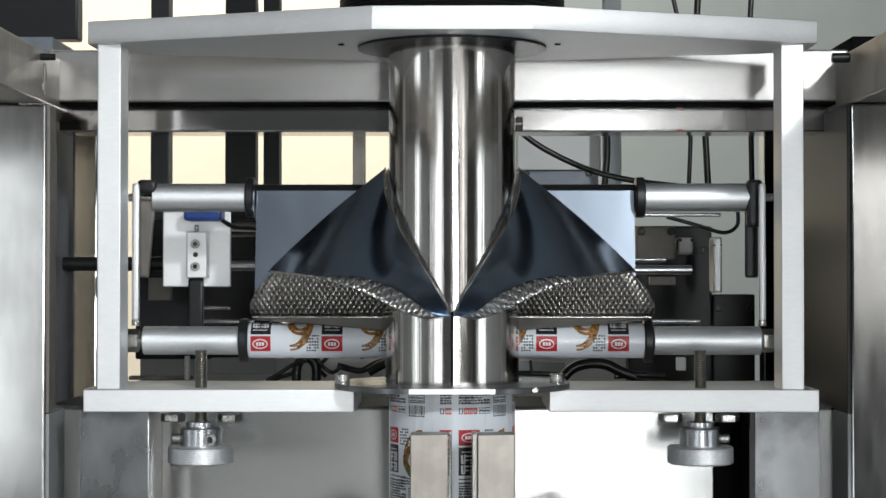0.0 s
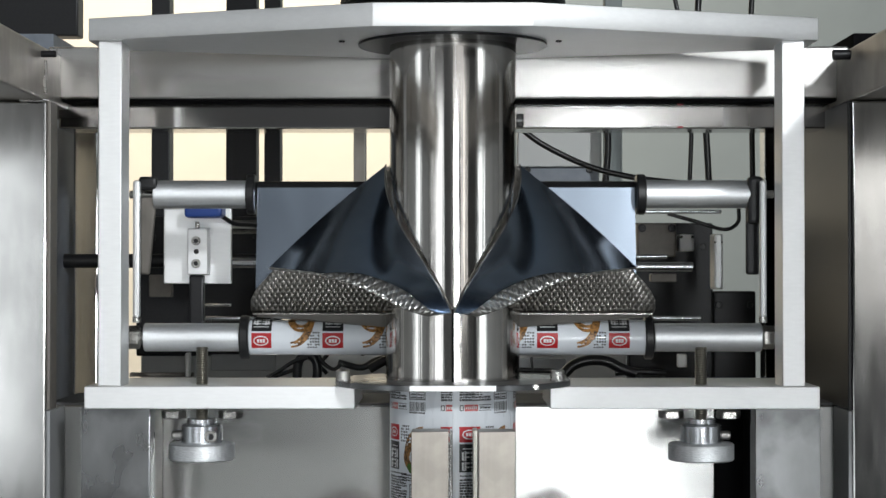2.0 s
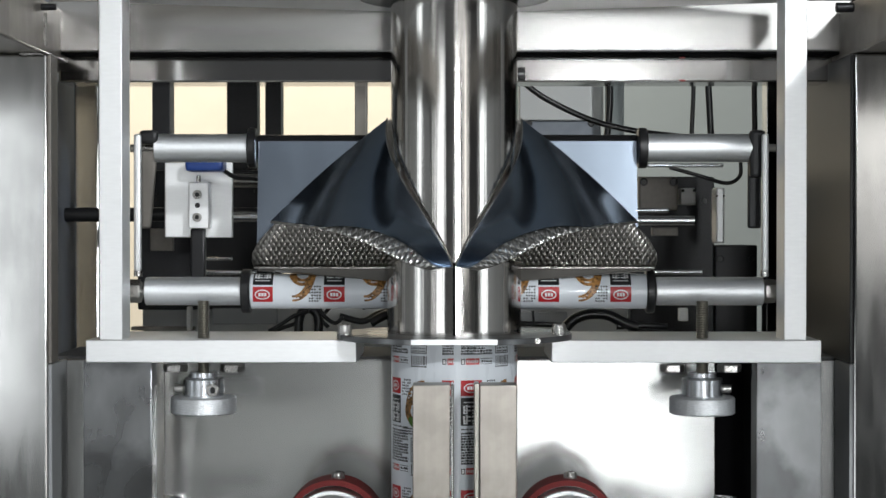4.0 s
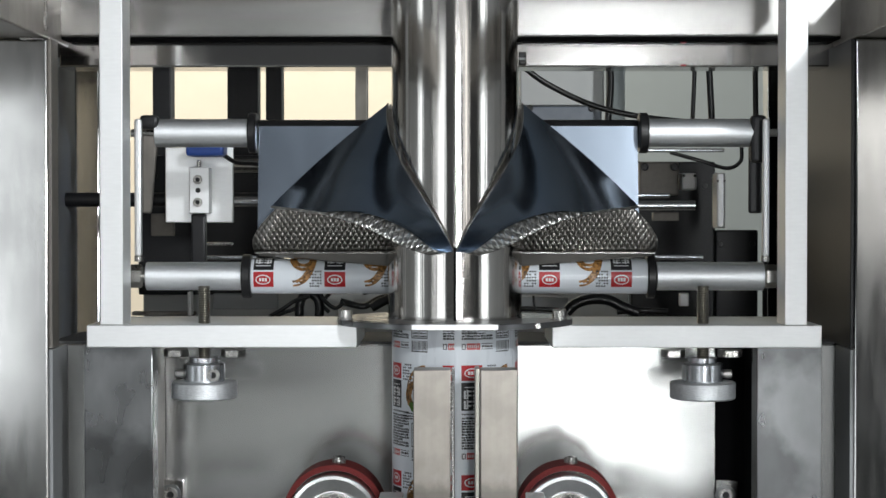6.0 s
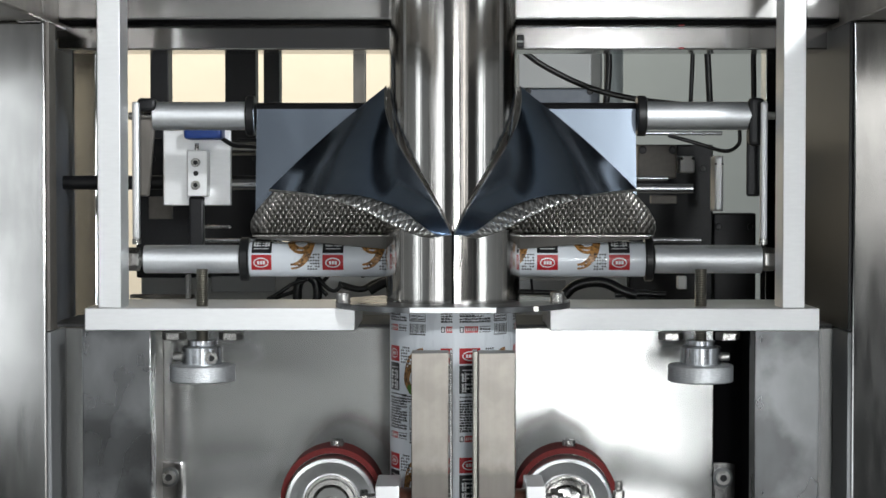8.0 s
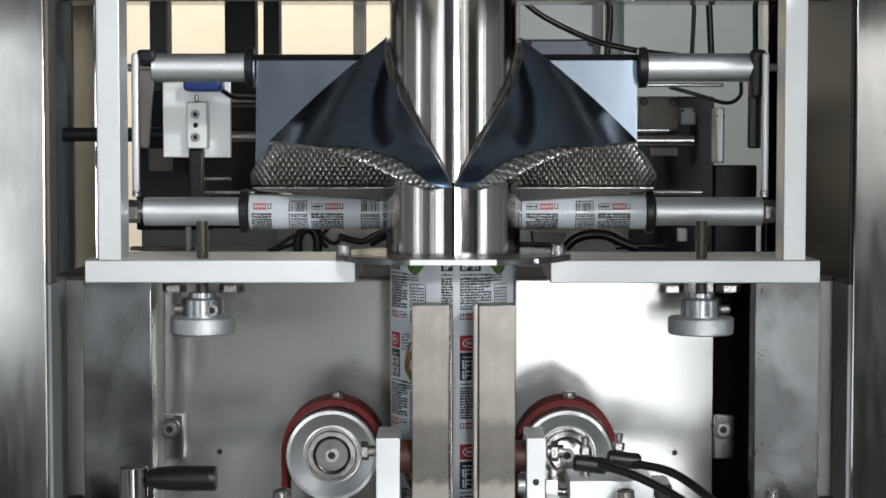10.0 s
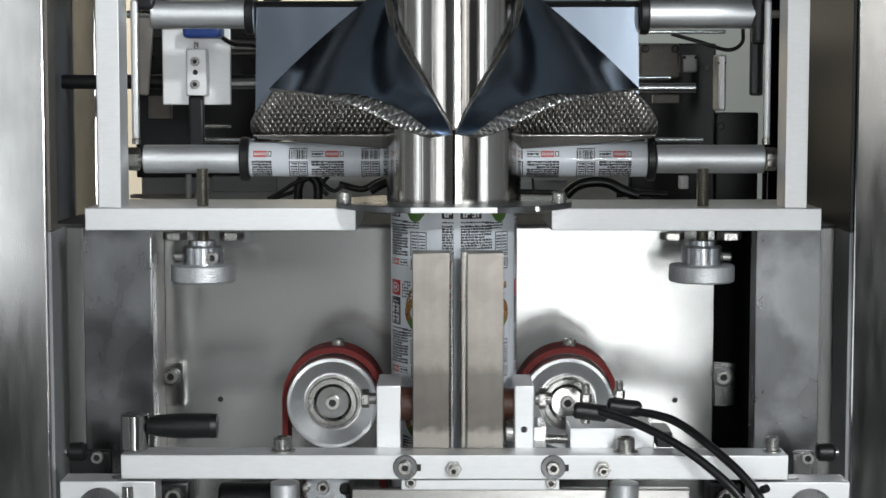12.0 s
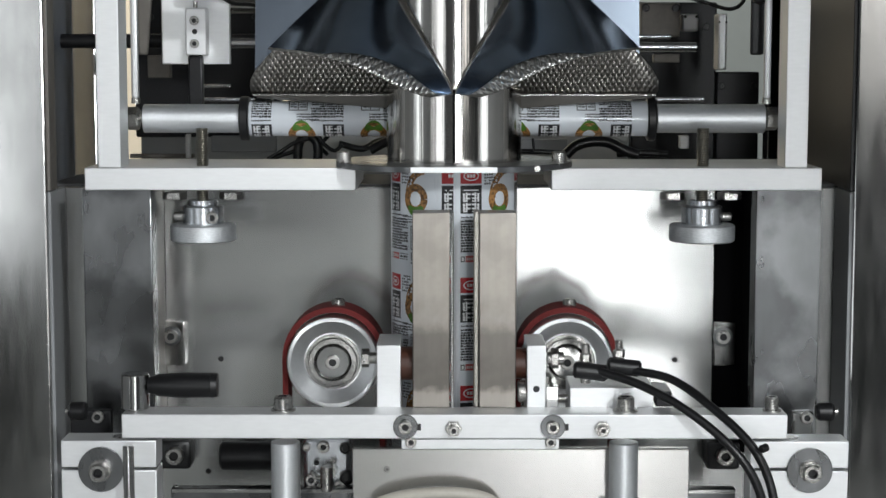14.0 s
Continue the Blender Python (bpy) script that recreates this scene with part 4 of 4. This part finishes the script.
for x0, x1, sx in ((-0.2923, -0.2213, -1), (0.2202, 0.2930, 1)):
    blk = root("clamp_block", ((x0 + x1) / 2, -0.07, 0.9879), "split pale aluminium clamp block with a large washer", "clamp block", "clamp blocks")
    zs = 1.0429
    part("body", box(x0, x1, -0.098, -0.070, zs + 0.001, 1.0643, 0.0008), ALU, blk)
    part("body", box(x0, x1, -0.098, -0.070, 0.9879, zs - 0.001, 0.0008), ALU, blk)
    part("gap", box(x0 + 0.001, x1 - 0.001, -0.09, -0.072, zs - 0.001, zs + 0.001, 0), BLACK, blk, "dark saw cut")
    xw = -0.2623 if sx < 0 else 0.2639
    part("washer", washer((xw, -0.098, zs), FRONT, 0.0169, 0.003), WORN, blk, "large grey steel washer")
    bolt = part("bolt", socket_screw((xw, -0.105, zs), FRONT, 0.0070, 0.008), BOLT, blk)
    part("washer", washer((xw, -0.101, zs), FRONT, 0.0083, 0.004), BOLT, bolt)
    part("oil_plug", washer((xw - sx * 0.0128, -0.084, 1.0643), UP, 0.0068, 0.0006), BOLT, blk)
    xk = -0.3006 if sx < 0 else 0.2817
    knob = root("lock_knob", (xk, -0.03, 1.0731), "small black plastic lock knob with a steel pin", "knob", "lock knobs")
    part("grip", lathe([(0, 0), (0.0048, 0), (0.0070, 0.002), (0.0074, 0.012), (0.0061, 0.014), (0, 0.014)], (xk, -0.03, 1.0731), RIGHT, 32), BLACK, knob)
    part("pin", rod((xk - 0.0026 if sx < 0 else xk + 0.0130, -0.03, 1.0731), RIGHT, 0.0030, 0.0043), BOLT, knob)
    part("arm", box(-0.3006 if sx < 0 else 0.2641, -0.2676 if sx < 0 else 0.2808, -0.028, -0.02, 1.0498, 1.0731, 0.002), STEEL if sx > 0 else DARKSTEEL, knob)
    xs = -0.2782 if sx < 0 else 0.2751
    part("screw", socket_screw((xs, -0.028, 1.0682), FRONT, 0.0048, 0.004), BOLT, knob)

for xc in (-0.1282, 0.1292):
    thing("guide_pillar", rod((xc, -0.065, 0.9678), UP, 0.0111, 1.0568 - 0.9678), SPUN, "turned aluminium guide pillar below the clamp bar", "pillar", "guide pillars")

# -------------------------------------------------------------- below the bar
cover = root("jaw_cover", (0, -0.02, 0.9472), "worn steel cover with an ivory handle", "cover")
part("sheet", box(-0.0785, 0.1821, -0.046, -0.036, 0.9472, 1.0471, 0.001), BEAM, cover)
part("handle", hose([(-0.0603, -0.047, 0.9990), (-0.0568, -0.062, 1.0080), (-0.0359, -0.067, 1.0150), (-0.0014, -0.067, 1.0172), (0.0246, -0.062, 1.0118), (0.0357, -0.047, 0.9990)], 0.0046), IVORY, cover, "rounded ivory handle")
for xc, yc in ((-0.0515, 1.0308), (0.1145, 1.0076)):
    part("screw", socket_screw((xc, -0.046, yc), FRONT, 0.0026, 0.002), BOLT, cover)
tray = root("lower_tray", (0, 0.0, 0.9589), "grey stainless lower tray with screws", "tray")
part("sheet", box(-0.2273, 0.2262, 0.004, 0.016, 0.9589, 1.0030, 0.001), WORN, tray)
part("lip", box(-0.2264, 0.2253, 0.0025, 0.0038, 0.9995, 1.0026, 0.0003), STEEL, tray, "bright folded lip")
for xc in (-0.1069, 0.0952):
    part("screw", socket_screw((xc, 0.010, 1.0030), UP, 0.003, 0.0025), BOLT, tray)
gear = root("drive_unit", (-0.1047, 0.03, 0.9942), "cast aluminium drive unit with bolts", "drive unit")
part("casting", box(-0.1222, -0.0835, 0.02, 0.08, 0.9976, 1.0411, 0.004), TURNED, gear)
part("motor", rod((-0.1934, 0.05, 1.0192), RIGHT, 0.0119, 0.0503, 0.002), DARKSTEEL, gear, "black motor barrel")
for xc, zc in ((-0.1054, 1.0341), (-0.1154, 1.0070), (-0.0926, 1.0014)):
    part("bolt", socket_screw((xc, 0.02, zc), FRONT, 0.0050, 0.006), BOLT, gear)
for xc, zc, r, mat in ((-0.1190, 1.0335, 0.0030, BOLT), (-0.0880, 1.0330, 0.0042, BLACK), (-0.0868, 1.0085, 0.0055, BLACK), (-0.1110, 1.0215, 0.0022, BLACK), (-0.0975, 1.0230, 0.0026, BOLT)):
    part("boss", lathe([(0, 0.003), (r * 0.55, 0.003), (r * 0.6, 0.006), (r, 0.0055), (r * 1.1, 0)], (xc, 0.02, zc), FRONT, 20), mat, gear)
part("nut", hexnut((-0.1010, 0.017, 1.0150), FRONT, 0.0068, 0.007), BOLT, gear)
part("pipe", hose([(-0.1150, 0.012, 1.0150), (-0.1100, 0.008, 1.0105), (-0.1040, 0.010, 1.0120), (-0.0990, 0.014, 1.0060)], 0.0016, 10, 6), BOLT, gear, "bright bent pipe")
part("plunger", rod((-0.1021, 0.005, 1.0008), UP, 0.0049, 0.0200), BOLT, gear)
for xc in (-0.2384, 0.2292):
    lugb = root("foot_bracket", (xc, 0.1, 1.0077), "black bracket with a steel bolt on the back panel", "bracket", "foot brackets")
    part("plate", box(xc - 0.014, xc + 0.014, 0.09, 0.118, 0.9979, 1.0224, 0.003), BLACK, lugb)
    part("bolt", socket_screw((xc + 0.001, 0.09, 1.0107), FRONT, 0.0076, 0.007), BOLT, lugb)
for xc, zc in ((-0.2011, 1.0884), (0.1903, 1.0879), (-0.2133, 0.9895)):
    part("hole", rod((xc, 0.1193, zc), BACK, 0.0024, 0.002), BLACK, cabinet, "small dark drilled hole")

# -------------------------------------------------------------- behind the opening
sensor = root("film_sensor", (-0.2317, 0.2, 1.3408), "bright sensor plate with a blue photo eye and cable", "sensor")
part("plate", box(-0.2607, -0.1996, 0.2, 0.206, 1.3408, 1.4085, 0.001), ALU, sensor)
clampb = part("clamp_block", box(-0.2363, -0.2182, 0.18, 0.2, 1.3490, 1.3902, 0.001), ALU, sensor)
for zc in (1.3791, 1.3590):
    part("screw", socket_screw((-0.2283, 0.18, zc), FRONT, 0.0040, 0.004), BOLT, clampb)
part("hole", rod((-0.2283, 0.1796, 1.3696), BACK, 0.0025, 0.002), BLACK, clampb)
part("pin", rod((-0.2287, 0.19, 1.3894), UP, 0.0020, 0.0071), BOLT, clampb)
part("eye", box(-0.2378, -0.2044, 0.17, 0.2, 1.3996, 1.4117, 0.003), BLUE, sensor, "blue plastic photo eye")
part("cable", hose([(-0.2074, 0.19, 1.4016), (-0.1960, 0.2, 1.3948), (-0.1804, 0.22, 1.3938), (-0.1575, 0.25, 1.3867)], 0.0020), RUBBER, sensor)
part("stem", box(-0.2362, -0.2230, 0.19, 0.2, 1.2941, 1.3490, 0.002), DARKSTEEL, sensor)

for z0, z1, x0, x1, yy, mat in ((1.3554, 1.3689, -0.3799, -0.1839, 0.3, DARKSTEEL), (1.3887, 1.4026, -0.2214, -0.1827, 0.34, STEEL), (1.3553, 1.3649, -0.2245, -0.1764, 0.28, TURNED),
                             (1.3521, 1.3607, 0.1709, 0.2269, 0.28, TURNED), (1.3640, 1.3684, 0.1729, 0.2053, 0.3, TURNED), (1.3062, 1.3104, -0.2296, -0.1826, 0.24, TURNED), (1.3067, 1.3109, 0.1824, 0.2293, 0.24, TURNED),
                             (1.4039, 1.4075, 0.1729, 0.2415, 0.2, TURNED)):
    thing("cross_rod", rod((x0, yy, (z0 + z1) / 2), RIGHT, (z1 - z0) / 2, x1 - x0), mat, "dark or bright round cross rod inside the machine", "rod", "cross rods")
for x0, x1, z0, z1, yy, mat, what in ((-0.3398, -0.3194, 0.0, 1.7197, 0.6, DARKSTEEL, "black upright"), (-0.2557, -0.2214, 0.0, 1.7197, 0.6, DARKSTEEL, "black upright"), (-0.2125, -0.1946, 0.0, 1.7197, 0.6, DARKSTEEL, "black upright"), (-0.1130, -0.0996, 0.0, 1.7234, 0.62, GROUND, "grey upright"),
                                      (0.1802, 0.2002, 0.0, 1.7381, 0.7, GREYWALL, "grey upright"), (0.3331, 0.3500, 0.0, 1.5375, 0.5, STEEL, "steel upright")):
    thing("rear_upright", box(x0, x1, yy, yy + 0.03, z0, z1, 0.001), mat, what + " at the back of the machine", "upright", "rear uprights")
for x0, x1, z0, z1, yy, mat in ((-0.3476, -0.0665, 1.1631, 1.2800, 0.58, WHITEWALL), (-0.0665, 0.1932, 1.1631, 1.2800, 0.58, WHITEWALL), (-0.5323, -0.4124, 1.6114, 1.7194, 0.55, DARKSTEEL), (-0.3476, -0.1994, 1.2595, 1.4128, 0.55, DARKSTEEL), (0.1932, 0.2849, 1.2293, 1.4056, 0.55, DARKSTEEL), (0.2855, 0.3319, 1.2293, 1.3307, 0.55, DARKSTEEL), (0.1888, 0.2288, 1.3672, 1.4015, 0.42, BRONZE), (0.2642, 0.2733, 1.3340, 1.3901, 0.4, ALU), (0.2316, 0.2471, 1.3729, 1.3901, 0.42, ALU), (0.0785, 0.1800, 1.4790, 1.6200, 0.75, WHITEWALL), (0.0785, 0.1770, 1.4600, 1.4780, 0.75, BLUEGREY)):
    housing = root("inner_housing", ((x0 + x1) / 2, yy, z0), "housing plate with screws inside the machine", "housing", "inner housings")
    part("plate", box(x0, x1, yy, yy + 0.03, z0, z1, 0.002), mat, housing)
    for xs in (x0 + 0.12 * (x1 - x0), x1 - 0.12 * (x1 - x0)):
        part("screw", socket_screw((xs, yy, z1 - 0.15 * (z1 - z0)), FRONT, min(0.004, (x1 - x0) * 0.1), 0.003), DARKSTEEL, housing)
for pts, r in (([(0.2282, 0.5, 1.6830), (0.2445, 0.5, 1.6102), (0.2547, 0.5, 1.5254), (0.2529, 0.5, 1.4406)], 4), ([(0.2684, 0.52, 1.6865), (0.2647, 0.52, 1.6129), (0.2720, 0.52, 1.5272), (0.2769, 0.52, 1.4416)], 6),
               ([(0.3235, 0.5, 1.6830), (0.3187, 0.5, 1.6102), (0.3205, 0.5, 1.4406)], 5), ([(0.0641, 0.4, 1.5012), (0.0915, 0.4, 1.4806), (0.1373, 0.4, 1.4588), (0.1830, 0.4, 1.4473), (0.2288, 0.4, 1.4416)], 5),
               ([(0.1992, 0.25, 1.4056), (0.2254, 0.25, 1.3983), (0.2516, 0.25, 1.3909), (0.2642, 0.25, 1.3972), (0.2653, 0.25, 1.4103)], 3), ([(0.1630, 0.5, 1.5375), (0.1660, 0.5, 1.4890), (0.1630, 0.5, 1.4467)], 6),
               ([(-0.1661, 0.19, 1.2569), (-0.1545, 0.19, 1.2634), (-0.1428, 0.19, 1.271), (-0.1302, 0.19, 1.275)], 3), ([(-0.1661, 0.2, 1.2548), (-0.1539, 0.2, 1.2598), (-0.1437, 0.2, 1.2634), (-0.1402, 0.2, 1.269)], 3), ([(-0.1402, 0.2, 1.2558), (-0.1397, 0.2, 1.2664), (-0.1366, 0.2, 1.2741), (-0.1295, 0.2, 1.2766), (-0.1234, 0.2, 1.2715), (-0.1219, 0.2, 1.2629), (-0.1224, 0.2, 1.2558)], 7), ([(-0.1211, 0.19, 1.2781), (-0.1151, 0.19, 1.2695), (-0.1065, 0.19, 1.2644), (-0.0994, 0.19, 1.2695)], 3), ([(-0.113, 0.21, 1.2772), (-0.1201, 0.21, 1.2675), (-0.114, 0.21, 1.2593)], 3), ([(-0.1044, 0.22, 1.269), (-0.0838, 0.22, 1.2644), (-0.071, 0.22, 1.2705), (-0.0591, 0.22, 1.2741)], 5), ([(-0.0574, 0.2, 1.273), (-0.0665, 0.2, 1.269), (-0.0752, 0.2, 1.2639)], 7),
               ([(0.1001, 0.2, 1.2598), (0.1092, 0.2, 1.268), (0.1229, 0.2, 1.272), (0.1382, 0.2, 1.271), (0.1509, 0.2, 1.2649), (0.1651, 0.2, 1.2598)], 8), ([(0.1458, 0.2, 1.2609), (0.1661, 0.2, 1.2619), (0.1915, 0.2, 1.2603)], 5), ([(0.0593, 0.21, 1.2629), (0.0802, 0.21, 1.2623), (0.1007, 0.21, 1.2613)], 4), ([(0.0706, 0.2, 1.2751), (0.0711, 0.2, 1.269), (0.0716, 0.2, 1.2629)], 2)):
    thing("cable", hose(pts, r * 0.0006), RUBBER, "thin black cable behind the rollers", "cable", "cables")


for x0, x1, z0, z1, yy, mat in ((-0.2434, -0.2131, 1.3181, 1.3214, 0.3, STEEL), (-0.2434, -0.2402, 1.3214, 1.3446, 0.3, STEEL), (-0.2979, -0.2757, 1.3268, 1.3489, 0.34, BRONZE), (-0.3276, -0.2634, 1.2454, 1.2494, 0.4, BRONZE),
                                (-0.2697, -0.2652, 1.2460, 1.2700, 0.39, ALU), (-0.2519, -0.1848, 1.2490, 1.2654, 0.45, DARKWALL), (0.2276, 0.2368, 1.2551, 1.2682, 0.4, ALU), (0.0694, 0.1176, 1.2478, 1.2619, 0.45, DARKWALL), (0.1935, 0.2189, 1.3417, 1.3500, 0.34, BRONZE)):
    thing("inner_bracket", box(x0, x1, yy, yy + 0.012, z0, z1, 0.001), mat, "small grey bracket inside the machine", "bracket", "inner brackets")
eye = root("reed_switch", (0.0580, 0.145, 1.4772), "small black switch with a white stripe on the rear beam", "switch")
part("case", box(0.0550, 0.0614, 0.138, 0.1512, 1.4772, 1.4884, 0.001), BLACK, eye)
part("stripe", box(0.0552, 0.0606, 0.1372, 0.1384, 1.4816, 1.4834, 0.0002), INKWHITE, eye)


# -------------------------------------------------------------- what moves
def motions():
    # the film is drawn down twice, in quick pulls
    pulls = [(9.5, 9.99), (12.77, 13.26)]

    def drawn(t):
        total = 0.0
        for a, b in pulls:
            s = min(1.0, max(0.0, (t - a) / (b - a)))
            total += s * s * (3 - 2 * s)
        return total
    times = [0.0] + [round(a + (b - a) * i / 28, 4) for a, b in pulls for i in range(29)] + [14.0]
    walk(film, [(t, pose(0, AX, 1.1 + ADVANCE * (2 - drawn(t)))) for t in times])
    whole = 360 * ADVANCE / PITCH_V
    walk(roller, [(t, pose(0, 0.06, ZLO, -whole * drawn(t))) for t in times])
    # the jaw closes on the seam before each pull
    home = moving.location.copy()
    shut = 0.0125
    rows = []
    for t, share in ((0.0, 0), (8.62, 0), (8.72, 0.4), (8.84, 1), (9.24, 1), (9.3, 0.6), (9.36, 0), (11.9, 0), (12.0, 0.75), (12.1, 1), (12.42, 1), (12.5, 0.93), (12.56, 0.3), (12.6, 0), (14.0, 0)):
        rows.append((t, pose(home.x - shut * share, home.y, home.z)))
    walk(moving, rows)


motions()
